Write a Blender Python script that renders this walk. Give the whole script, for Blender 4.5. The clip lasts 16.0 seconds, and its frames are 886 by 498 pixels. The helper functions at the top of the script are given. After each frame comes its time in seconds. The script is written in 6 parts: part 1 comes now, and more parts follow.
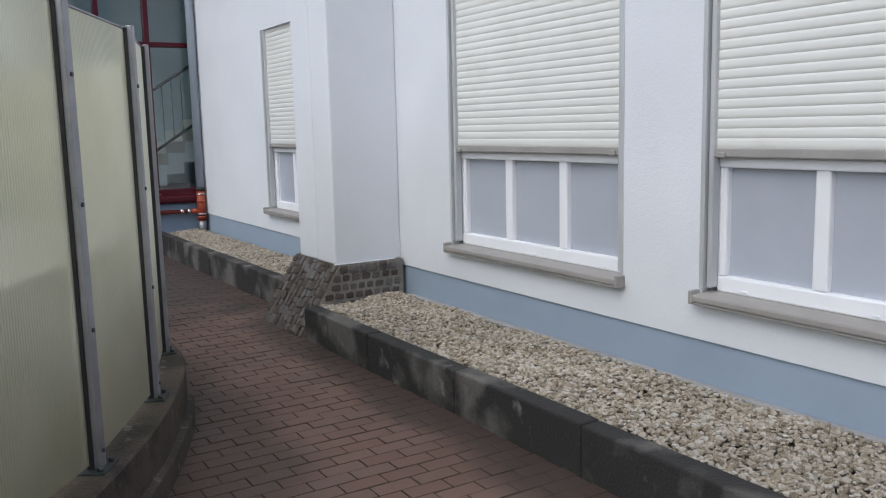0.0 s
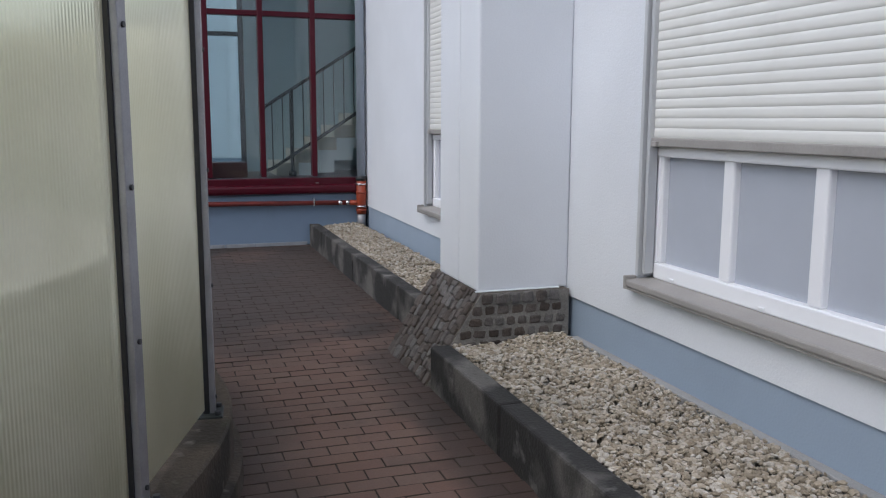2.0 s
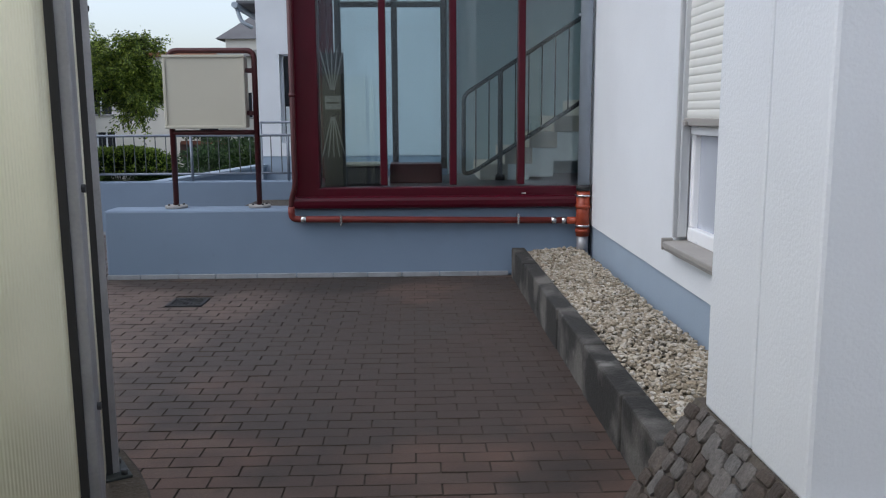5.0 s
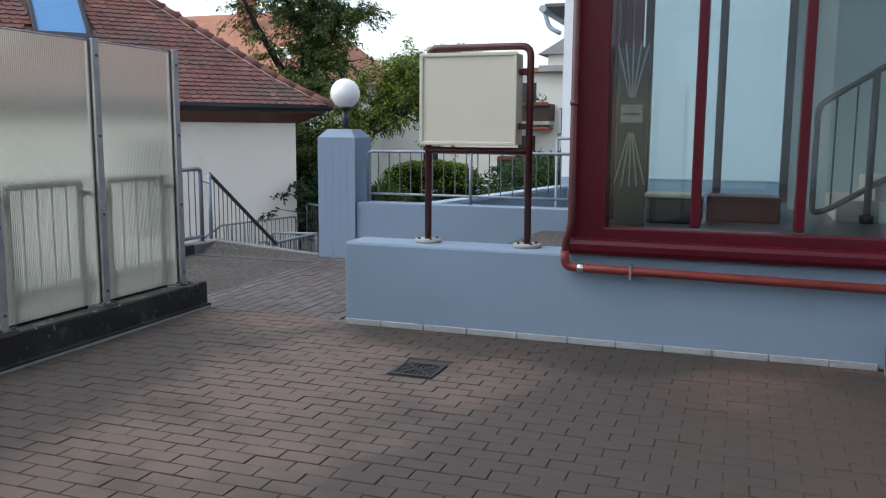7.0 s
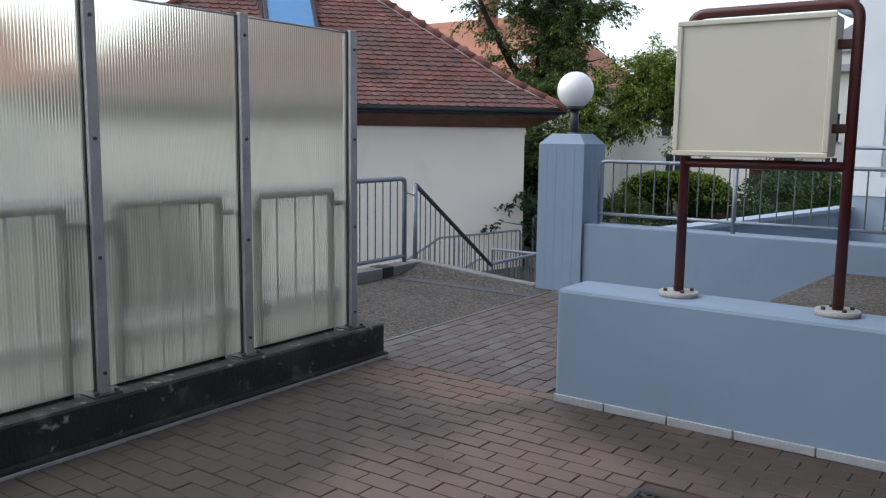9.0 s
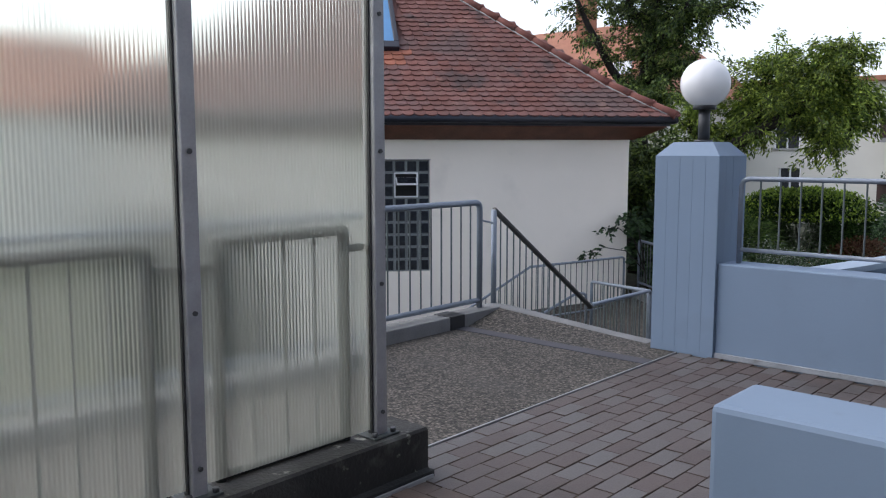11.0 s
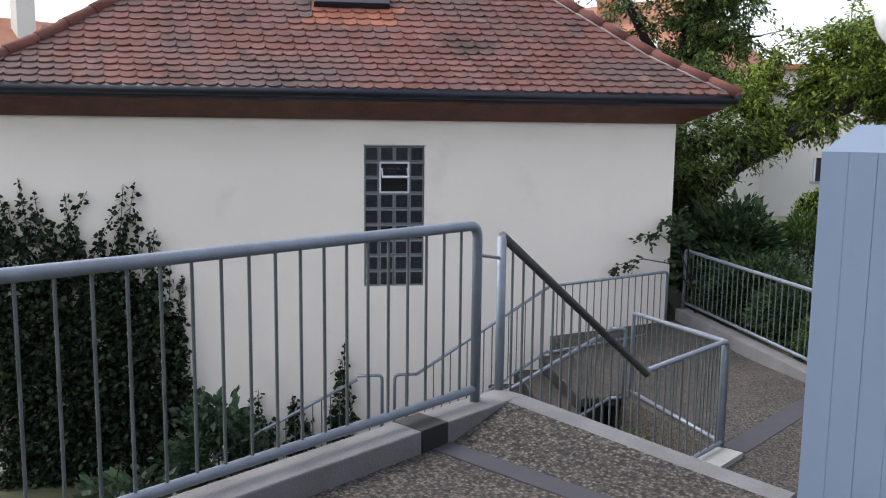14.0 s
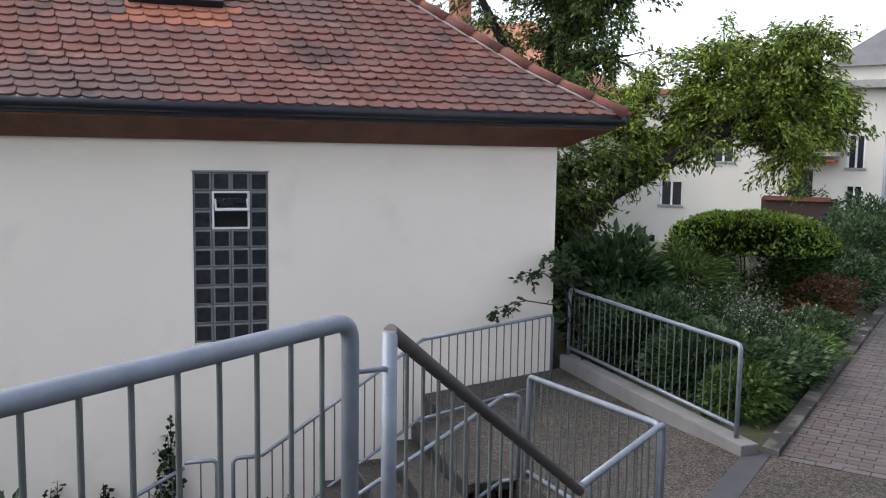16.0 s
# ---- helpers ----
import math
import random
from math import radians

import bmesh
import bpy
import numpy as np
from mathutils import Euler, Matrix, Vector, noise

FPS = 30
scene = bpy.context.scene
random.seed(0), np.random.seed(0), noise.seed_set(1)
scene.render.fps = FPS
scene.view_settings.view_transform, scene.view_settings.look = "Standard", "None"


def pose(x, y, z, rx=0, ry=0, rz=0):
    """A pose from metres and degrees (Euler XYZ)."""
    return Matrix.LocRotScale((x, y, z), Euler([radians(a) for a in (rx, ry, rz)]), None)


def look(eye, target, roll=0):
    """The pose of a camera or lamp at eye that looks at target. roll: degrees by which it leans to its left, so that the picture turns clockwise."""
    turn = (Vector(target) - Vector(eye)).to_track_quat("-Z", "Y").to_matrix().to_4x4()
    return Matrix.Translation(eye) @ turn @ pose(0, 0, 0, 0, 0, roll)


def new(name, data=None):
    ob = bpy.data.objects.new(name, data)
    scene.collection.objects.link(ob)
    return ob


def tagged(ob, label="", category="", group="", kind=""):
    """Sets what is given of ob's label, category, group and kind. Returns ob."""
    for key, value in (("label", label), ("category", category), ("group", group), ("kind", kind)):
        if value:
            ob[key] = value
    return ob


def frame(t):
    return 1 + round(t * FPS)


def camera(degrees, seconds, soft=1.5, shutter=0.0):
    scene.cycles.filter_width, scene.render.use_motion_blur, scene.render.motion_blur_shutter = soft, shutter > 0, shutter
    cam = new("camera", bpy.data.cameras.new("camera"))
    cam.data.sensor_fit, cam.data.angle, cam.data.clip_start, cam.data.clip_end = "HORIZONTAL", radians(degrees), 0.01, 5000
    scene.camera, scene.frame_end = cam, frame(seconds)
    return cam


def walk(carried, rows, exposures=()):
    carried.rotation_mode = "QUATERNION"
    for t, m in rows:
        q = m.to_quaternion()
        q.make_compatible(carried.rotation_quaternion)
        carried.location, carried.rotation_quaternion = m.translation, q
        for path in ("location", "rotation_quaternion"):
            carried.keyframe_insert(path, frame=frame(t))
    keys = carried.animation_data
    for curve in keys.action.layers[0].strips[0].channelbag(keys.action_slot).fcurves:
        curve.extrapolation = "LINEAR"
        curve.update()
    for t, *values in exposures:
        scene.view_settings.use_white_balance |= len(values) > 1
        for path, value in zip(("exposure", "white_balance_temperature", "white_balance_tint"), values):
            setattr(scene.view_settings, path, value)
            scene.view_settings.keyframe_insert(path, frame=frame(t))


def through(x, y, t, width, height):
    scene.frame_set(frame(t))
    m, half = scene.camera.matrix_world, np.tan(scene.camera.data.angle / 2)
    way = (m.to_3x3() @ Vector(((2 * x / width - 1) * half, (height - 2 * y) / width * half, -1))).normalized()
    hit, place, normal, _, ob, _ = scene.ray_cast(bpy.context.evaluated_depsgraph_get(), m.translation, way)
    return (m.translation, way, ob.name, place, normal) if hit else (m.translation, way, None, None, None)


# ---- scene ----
SKY, SUN = 0.15, 0.2
cam = camera(55.5, 16.0, soft=1.15)
METRES, EYE, TILT, LEAN, TURN = 14.2, 1.5, 0.0, 0.0, -31.9
ROWS = [
    (0.0, 0.0, 0.0, 0.0, -0.19, -8.22, 1.32),
    (0.5, 0.0052, 0.0287, -0.0002, 9.77, -8.28, 0.43),
    (1.0, 0.0075, 0.0587, -0.0022, 10.19, -8.52, -1.45),
    (1.5, 0.0083, 0.0888, -0.0034, 10.9, -8.32, -0.34),
    (2.0, 0.0066, 0.1171, -0.0034, 13.59, -8.69, -0.22),
    (2.5, 0.0005, 0.1463, -0.0023, 16.46, -8.9, 0.85),
    (3.0, -0.0005, 0.1775, -0.0036, 19.14, -9.03, 0.72),
    (3.5, -0.0057, 0.2079, -0.005, 20.2, -9.25, 0.2),
    (4.0, -0.0136, 0.2381, -0.0055, 22.82, -9.32, 0.21),
    (6.5, -0.0947, 0.3819, -0.0087, 45.4, -8.41, 0.14),
    (7.0, -0.1119, 0.4071, -0.008, 51.38, -7.98, -0.35),
    (7.5, -0.1372, 0.4261, -0.0087, 54.61, -8.36, -1.68),
    (8.0, -0.1612, 0.4447, -0.0103, 62.89, -7.65, -0.49),
    (8.5, -0.1829, 0.4609, -0.0106, 67.56, -7.97, -0.41),
    (9.0, -0.2104, 0.4769, -0.0091, 67.4, -7.68, -0.68),
    (9.5, -0.2381, 0.4941, -0.0101, 69.81, -7.32, -0.41),
    (12.0, -0.389, 0.5526, -0.0134, 74.8, -6.99, -0.18),
    (12.5, -0.4227, 0.5649, -0.0149, 75.21, -7.51, -0.52),
    (13.0, -0.4497, 0.5775, -0.0136, 74.7, -7.46, 0.04),
    (13.5, -0.4769, 0.5899, -0.0117, 75.17, -7.75, -0.78),
    (14.0, -0.5086, 0.598, -0.0106, 74.86, -7.69, -0.65),
    (14.5, -0.5381, 0.61, -0.0115, 73.83, -6.97, -0.86),
    (15.0, -0.5644, 0.6177, -0.0111, 73.98, -6.76, -1.35),
    (15.5, -0.593, 0.6219, -0.0091, 68.16, -6.65, -2.01),
    (16.0, -0.6221, 0.6298, -0.0095, 64.74, -6.04, -0.87),
]
walk(cam, [(t, pose(0, 0, EYE, TILT, LEAN, TURN) @ pose(METRES * x, METRES * y, METRES * z, 90 + pitch, roll, yaw)) for t, x, y, z, yaw, pitch, roll in ROWS],
     exposures=[(0.0, 0.62, 6250, 9), (2.0, 0.54, 6150, 11), (3.5, 0.52, 6150, 11), (4.2, 0.52, 6150, 10), (6.5, 1.04, 6250, 7), (7.5, 1.20, 6300, 5), (9.5, 1.04, 6350, 9), (12.5, 1.10, 6200, 11), (14.5, 1.50, 6650, 11), (16.0, 1.44, 6650, 11)])

# ---------------------------------------------------------------- light
world = bpy.data.worlds.new("World")
scene.world = world
world.use_nodes = True
wn = world.node_tree.nodes
sky = wn.new("ShaderNodeTexSky")
sky.sky_type = "NISHITA"
sky.sun_disc = False
sky.sun_elevation = radians(52)
sky.sun_rotation = radians(245)
sky.air_density, sky.dust_density, sky.ozone_density = 1.0, 2.5, 1.0
wn["Background"].inputs["Strength"].default_value = SKY
haze = wn.new("ShaderNodeHueSaturation")  # thin high cloud
haze.inputs["Saturation"].default_value = 0.5
world.node_tree.links.new(sky.outputs[0], haze.inputs["Color"])
world.node_tree.links.new(haze.outputs[0], wn["Background"].inputs["Color"])
sun = new("sun", bpy.data.lights.new("sun", "SUN"))
sun.data.energy, sun.data.angle, sun.data.color = SUN, radians(60), (1.0, 0.96, 0.92)
sun.matrix_world = look((-17, -8, 25), (0, 0, 0))

# ---------------------------------------------------------------- materials


def mat(name, colour, rough=0.6, metal=0.0, vary=0.12, scale=6.0, fine=0.0, fine_scale=120.0, bump=0.0, bump_scale=60.0, piece=0.0, island=0.0, spots=(), spec=0.5, tint=None, cells=(), zone=()):
    """A node material: base colour, broad and fine variation, relief, and spots (colour, scale, threshold, strength)."""
    m = bpy.data.materials.new(name)
    m.use_nodes = True
    nt = m.node_tree
    bsdf = nt.nodes["Principled BSDF"]
    bsdf.inputs["Roughness"].default_value, bsdf.inputs["Metallic"].default_value = rough, metal
    bsdf.inputs["Specular IOR Level"].default_value = spec
    co = nt.nodes.new("ShaderNodeNewGeometry").outputs["Position"]

    def nz(sc, detail=4.0):
        n = nt.nodes.new("ShaderNodeTexNoise")
        n.inputs["Scale"].default_value, n.inputs["Detail"].default_value = sc, detail
        nt.links.new(co, n.inputs["Vector"])
        return n.outputs["Fac"]

    def ramp(src, a, b, lo, hi):
        r = nt.nodes.new("ShaderNodeMapRange")
        r.inputs[1].default_value, r.inputs[2].default_value, r.inputs[3].default_value, r.inputs[4].default_value = a, b, lo, hi
        nt.links.new(src, r.inputs[0])
        return r.outputs[0]

    def mult(c, f):
        x = nt.nodes.new("ShaderNodeMix")
        x.data_type, x.blend_type = "RGBA", "MULTIPLY"
        x.inputs[0].default_value = 1.0
        nt.links.new(c, x.inputs[6])
        nt.links.new(f, x.inputs[7])
        return x.outputs[2]

    rgb = nt.nodes.new("ShaderNodeRGB")
    rgb.outputs[0].default_value = (*colour, 1)
    c = rgb.outputs[0]
    if tint:
        x = nt.nodes.new("ShaderNodeMix")
        x.data_type = "RGBA"
        x.inputs[7].default_value = (*tint[0], 1)
        src = nt.nodes.new("ShaderNodeObjectInfo").outputs["Random"] if piece else nt.nodes.new("ShaderNodeNewGeometry").outputs["Random Per Island"]
        nt.links.new(ramp(src, tint[1], 1.0, 0.0, tint[2]), x.inputs[0])
        nt.links.new(c, x.inputs[6])
        c = x.outputs[2]
    if vary:
        c = mult(c, ramp(nz(scale), 0.25, 0.75, 1 - vary, 1 + vary))
    if fine:
        c = mult(c, ramp(nz(fine_scale, 2.0), 0.25, 0.75, 1 - fine, 1 + fine))
    if piece:
        c = mult(c, ramp(nt.nodes.new("ShaderNodeObjectInfo").outputs["Random"], 0, 1, 1 - piece, 1 + piece))
    if island:
        c = mult(c, ramp(nt.nodes.new("ShaderNodeNewGeometry").outputs["Random Per Island"], 0, 1, 1 - island, 1 + island))
    if cells:
        vo = nt.nodes.new("ShaderNodeTexVoronoi")
        vo.inputs["Scale"].default_value = cells[0]
        nt.links.new(co, vo.inputs["Vector"])
        sp = nt.nodes.new("ShaderNodeSeparateColor")
        nt.links.new(vo.outputs["Color"], sp.inputs[0])
        c = mult(c, ramp(sp.outputs[0], 0, 1, 1 - cells[1], 1 + cells[2]))
        c = mult(c, ramp(vo.outputs["Distance"], 0.25, 0.6, 1.0, 0.35))
    for colour2, sc, th, amount in spots:
        x = nt.nodes.new("ShaderNodeMix")
        x.data_type = "RGBA"
        x.inputs[7].default_value = (*colour2, 1)
        nt.links.new(ramp(nz(sc, 6.0), th, th + 0.12, 0, amount), x.inputs[0])
        nt.links.new(c, x.inputs[6])
        c = x.outputs[2]
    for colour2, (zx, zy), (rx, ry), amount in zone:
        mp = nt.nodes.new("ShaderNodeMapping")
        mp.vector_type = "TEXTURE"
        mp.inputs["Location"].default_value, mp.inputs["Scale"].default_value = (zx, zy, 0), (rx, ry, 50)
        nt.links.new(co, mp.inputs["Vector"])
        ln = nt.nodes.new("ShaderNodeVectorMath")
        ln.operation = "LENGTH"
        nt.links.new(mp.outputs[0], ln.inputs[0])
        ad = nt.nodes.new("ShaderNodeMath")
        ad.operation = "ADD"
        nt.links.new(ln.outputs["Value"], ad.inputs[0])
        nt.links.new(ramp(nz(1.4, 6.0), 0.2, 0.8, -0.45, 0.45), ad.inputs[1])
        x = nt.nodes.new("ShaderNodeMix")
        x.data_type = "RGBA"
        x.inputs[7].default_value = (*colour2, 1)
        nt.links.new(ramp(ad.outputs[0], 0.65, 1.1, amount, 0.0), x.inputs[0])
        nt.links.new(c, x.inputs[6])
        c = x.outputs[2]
    nt.links.new(c, bsdf.inputs["Base Color"])
    if bump:
        b = nt.nodes.new("ShaderNodeBump")
        b.inputs["Strength"].default_value, b.inputs["Distance"].default_value = bump, 0.01
        nt.links.new(nz(bump_scale, 3.0), b.inputs["Height"])
        nt.links.new(b.outputs[0], bsdf.inputs["Normal"])
    return m


def clear(name, colour=(0.9, 0.95, 0.95), rough=0.0, ior=1.5):
    """Thin window glass: mirror reflections over a see-through sheet."""
    m = bpy.data.materials.new(name)
    m.use_nodes = True
    nt = m.node_tree
    out = nt.nodes["Material Output"]
    tr, gl, mix, fr = (nt.nodes.new(k) for k in ("ShaderNodeBsdfTransparent", "ShaderNodeBsdfGlossy", "ShaderNodeMixShader", "ShaderNodeFresnel"))
    tr.inputs[0].default_value = (*colour, 1)
    gl.inputs["Roughness"].default_value = rough
    fr.inputs[0].default_value = ior
    nt.links.new(fr.outputs[0], mix.inputs[0])
    nt.links.new(tr.outputs[0], mix.inputs[1])
    nt.links.new(gl.outputs[0], mix.inputs[2])
    nt.links.new(mix.outputs[0], out.inputs["Surface"])
    return m


def milky(name, low, high, through, see):
    """Ribbed twin-wall plastic: dull translucence, a blurred view through, a broad gloss."""
    m = bpy.data.materials.new(name)
    m.use_nodes = True
    nt = m.node_tree
    out = nt.nodes["Material Output"]
    tl, rf, gl, df, m1, m2, m3, fr = (nt.nodes.new(k) for k in ("ShaderNodeBsdfTranslucent", "ShaderNodeBsdfRefraction", "ShaderNodeBsdfGlossy", "ShaderNodeBsdfDiffuse", "ShaderNodeMixShader", "ShaderNodeMixShader", "ShaderNodeMixShader", "ShaderNodeFresnel"))
    co = nt.nodes.new("ShaderNodeNewGeometry").outputs["Position"]
    n = nt.nodes.new("ShaderNodeTexNoise")
    n.inputs["Scale"].default_value = 2.2
    n.inputs["Detail"].default_value = 6.0
    nt.links.new(co, n.inputs["Vector"])
    cr = nt.nodes.new("ShaderNodeValToRGB")
    cr.color_ramp.elements[0].color, cr.color_ramp.elements[1].color = (*low, 1), (*high, 1)
    cr.color_ramp.elements[0].position, cr.color_ramp.elements[1].position = 0.3, 0.7
    nt.links.new(n.outputs["Fac"], cr.inputs[0])
    for s in (tl, df):
        nt.links.new(cr.outputs[0], s.inputs["Color"])
    rf.inputs["Color"].default_value = (*through, 1)
    rf.inputs["Roughness"].default_value, rf.inputs["IOR"].default_value = 0.30, 1.14
    gl.inputs["Roughness"].default_value = 0.4
    fr.inputs[0].default_value = 1.5
    m1.inputs[0].default_value = 0.35
    m2.inputs[0].default_value = see
    nt.links.new(tl.outputs[0], m1.inputs[1])
    nt.links.new(df.outputs[0], m1.inputs[2])
    nt.links.new(m1.outputs[0], m2.inputs[1])
    nt.links.new(rf.outputs[0], m2.inputs[2])
    nt.links.new(fr.outputs[0], m3.inputs[0])
    nt.links.new(m2.outputs[0], m3.inputs[1])
    nt.links.new(gl.outputs[0], m3.inputs[2])
    nt.links.new(m3.outputs[0], out.inputs["Surface"])
    return m


def leafy(name, colour, tip, sc=0.8):
    """Leaves: light to dark clumps, a little light through."""
    m = mat(name, colour, 0.5, vary=0.35, scale=sc, island=0.35, tint=(tip, 0.35, 0.8), spec=0.35)
    nt = m.node_tree
    bsdf, out = nt.nodes["Principled BSDF"], nt.nodes["Material Output"]
    tl, mix = nt.nodes.new("ShaderNodeBsdfTranslucent"), nt.nodes.new("ShaderNodeMixShader")
    nt.links.new(bsdf.inputs["Base Color"].links[0].from_socket, tl.inputs["Color"])
    mix.inputs[0].default_value = 0.35
    nt.links.new(bsdf.outputs[0], mix.inputs[1])
    nt.links.new(tl.outputs[0], mix.inputs[2])
    nt.links.new(mix.outputs[0], out.inputs["Surface"])
    return m


PLASTER = mat("white plaster", (0.69, 0.715, 0.755), 0.85, vary=0.05, scale=1.3, fine=0.02, bump=0.2, bump_scale=90, spots=[((0.5, 0.5, 0.48), 2.5, 0.68, 0.25)])
BLUE = mat("blue-grey plinth paint", (0.29, 0.36, 0.45), 0.7, vary=0.06, scale=2, bump=0.15, bump_scale=80)
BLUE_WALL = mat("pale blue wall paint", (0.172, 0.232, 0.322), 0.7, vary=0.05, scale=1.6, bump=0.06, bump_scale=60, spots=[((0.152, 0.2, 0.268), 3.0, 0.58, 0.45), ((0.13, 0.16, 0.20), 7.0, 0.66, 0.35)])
CONCRETE = mat("weathered concrete kerb", (0.115, 0.108, 0.10), 0.9, vary=0.3, scale=5, fine=0.2, bump=0.5, bump_scale=70, spots=[((0.014, 0.0135, 0.0135), 2.4, 0.40, 0.92), ((0.30, 0.29, 0.275), 6, 0.64, 0.6), ((0.05, 0.05, 0.04), 22, 0.6, 0.5)])
DARK_CONCRETE = mat("blackened concrete kerb", (0.024, 0.023, 0.022), 0.8, vary=0.35, scale=4, fine=0.2, bump=0.5, bump_scale=60, spots=[((0.007, 0.007, 0.007), 2.4, 0.36, 0.92), ((0.12, 0.118, 0.108), 6, 0.58, 0.5), ((0.36, 0.36, 0.31), 17, 0.64, 0.75)])
PALE_CONCRETE = mat("pale concrete", (0.30, 0.30, 0.295), 0.9, vary=0.15, scale=3, fine=0.1, bump=0.3, bump_scale=70, spots=[((0.22, 0.21, 0.2), 4, 0.6, 0.5)])
FOOT_STRIP = mat("greyish white foot strip", (0.27, 0.285, 0.31), 0.7, vary=0.2, scale=6, fine=0.1, spots=[((0.12, 0.11, 0.10), 5, 0.6, 0.6)])
MOSSY = mat("mossy brown concrete", (0.07, 0.055, 0.042), 0.9, vary=0.35, scale=4, fine=0.25, bump=0.6, bump_scale=60, spots=[((0.022, 0.018, 0.014), 3.0, 0.5, 0.85), ((0.24, 0.22, 0.19), 13, 0.62, 0.6), ((0.04, 0.045, 0.02), 5, 0.6, 0.5)])
SLAB = mat("weathered dark slab", (0.055, 0.048, 0.041), 0.85, vary=0.25, scale=3, bump=0.5, bump_scale=85, cells=(66, 0.7, 1.3), spots=[((0.02, 0.019, 0.018), 3, 0.5, 0.6)])
STAIR_EDGE = mat("grey worn concrete", (0.165, 0.165, 0.168), 0.9, vary=0.2, scale=4, fine=0.15, bump=0.4, bump_scale=70)
JOINT = mat("sandy joints", (0.056, 0.042, 0.034), 0.95, vary=0.3, scale=8)
# First zone paints the brighter-lit yard middle lighter; the rest are darker patches.
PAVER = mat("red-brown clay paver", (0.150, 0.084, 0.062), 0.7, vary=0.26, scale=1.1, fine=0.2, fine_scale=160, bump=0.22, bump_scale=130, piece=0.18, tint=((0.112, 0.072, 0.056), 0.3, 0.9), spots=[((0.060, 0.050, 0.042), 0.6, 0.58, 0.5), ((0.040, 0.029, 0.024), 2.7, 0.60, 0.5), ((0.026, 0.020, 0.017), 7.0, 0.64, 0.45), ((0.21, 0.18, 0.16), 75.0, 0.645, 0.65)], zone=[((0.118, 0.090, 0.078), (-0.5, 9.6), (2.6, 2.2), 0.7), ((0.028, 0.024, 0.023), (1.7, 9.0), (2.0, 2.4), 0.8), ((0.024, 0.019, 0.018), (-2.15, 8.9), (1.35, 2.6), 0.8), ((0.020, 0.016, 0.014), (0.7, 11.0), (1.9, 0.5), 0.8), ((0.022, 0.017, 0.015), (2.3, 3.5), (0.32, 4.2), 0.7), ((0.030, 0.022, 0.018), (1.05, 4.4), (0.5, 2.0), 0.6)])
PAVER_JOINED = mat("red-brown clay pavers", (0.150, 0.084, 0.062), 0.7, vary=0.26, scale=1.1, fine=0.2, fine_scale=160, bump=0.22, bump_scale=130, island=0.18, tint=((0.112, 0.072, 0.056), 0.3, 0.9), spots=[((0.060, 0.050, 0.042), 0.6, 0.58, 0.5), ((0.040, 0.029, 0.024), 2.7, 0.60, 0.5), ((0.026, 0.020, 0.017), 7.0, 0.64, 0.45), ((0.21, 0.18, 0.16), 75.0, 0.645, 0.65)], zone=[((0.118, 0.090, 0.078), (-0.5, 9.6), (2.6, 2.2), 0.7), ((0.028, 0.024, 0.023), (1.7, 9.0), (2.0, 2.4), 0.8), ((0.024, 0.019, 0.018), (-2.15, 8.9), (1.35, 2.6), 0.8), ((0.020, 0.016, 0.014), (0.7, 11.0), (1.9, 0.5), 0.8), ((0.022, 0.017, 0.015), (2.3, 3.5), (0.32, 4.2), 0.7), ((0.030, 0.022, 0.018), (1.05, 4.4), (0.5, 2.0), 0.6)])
GREY_PAVER = mat("greyish clay pavers", (0.080, 0.060, 0.056), 0.62, vary=0.25, scale=1.1, fine=0.16, fine_scale=160, bump=0.22, bump_scale=130, island=0.2, tint=((0.078, 0.074, 0.075), 0.3, 0.9), spots=[((0.05, 0.042, 0.04), 2.5, 0.56, 0.5), ((0.18, 0.16, 0.15), 60.0, 0.68, 0.4)])
STONE = mat("grey-brown cobble", (0.085, 0.066, 0.055), 0.85, vary=0.35, scale=14, fine=0.25, bump=0.8, bump_scale=55, piece=0.4, tint=((0.088, 0.085, 0.083), 0.3, 0.9))
MORTAR = mat("grey mortar", (0.085, 0.072, 0.06), 0.95, vary=0.2, scale=10, fine=0.2, bump=0.7, bump_scale=60)
POINTING = mat("pale grey pointing", (0.20, 0.19, 0.175), 0.95, vary=0.25, scale=9, fine=0.2, bump=0.8, bump_scale=45, spots=[((0.10, 0.09, 0.08), 12, 0.58, 0.6)])
GRAVEL = mat("cream crushed stone", (0.34, 0.285, 0.21), 0.85, vary=0.2, scale=2, fine=0.12, island=0.45, tint=((0.29, 0.28, 0.26), 0.3, 0.85))
GRAVEL_BED = mat("dusty bed under the stones", (0.09, 0.078, 0.062), 0.95, vary=0.3, scale=20)
SHUTTER = mat("off-white shutter plastic", (0.70, 0.70, 0.67), 0.45, vary=0.04, scale=2, spots=[((0.56, 0.55, 0.51), 3, 0.6, 0.3)])
GUIDE = mat("light grey guide rail metal", (0.50, 0.515, 0.53), 0.4, 0.2, vary=0.08, scale=4)
WHITE_FRAME = mat("white window plastic", (0.82, 0.83, 0.86), 0.35, vary=0.02)
SILL = mat("grey stone sill", (0.31, 0.295, 0.28), 0.6, vary=0.1, scale=5, fine=0.06, bump=0.1)
FROST = mat("lilac-grey frosted pane", (0.42, 0.45, 0.51), 0.25, vary=0.05, scale=3, spec=0.6)
ALU = mat("dull aluminium", (0.33, 0.33, 0.35), 0.5, 0.6, vary=0.15, scale=9, fine=0.06)
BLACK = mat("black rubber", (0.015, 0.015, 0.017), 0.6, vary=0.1)
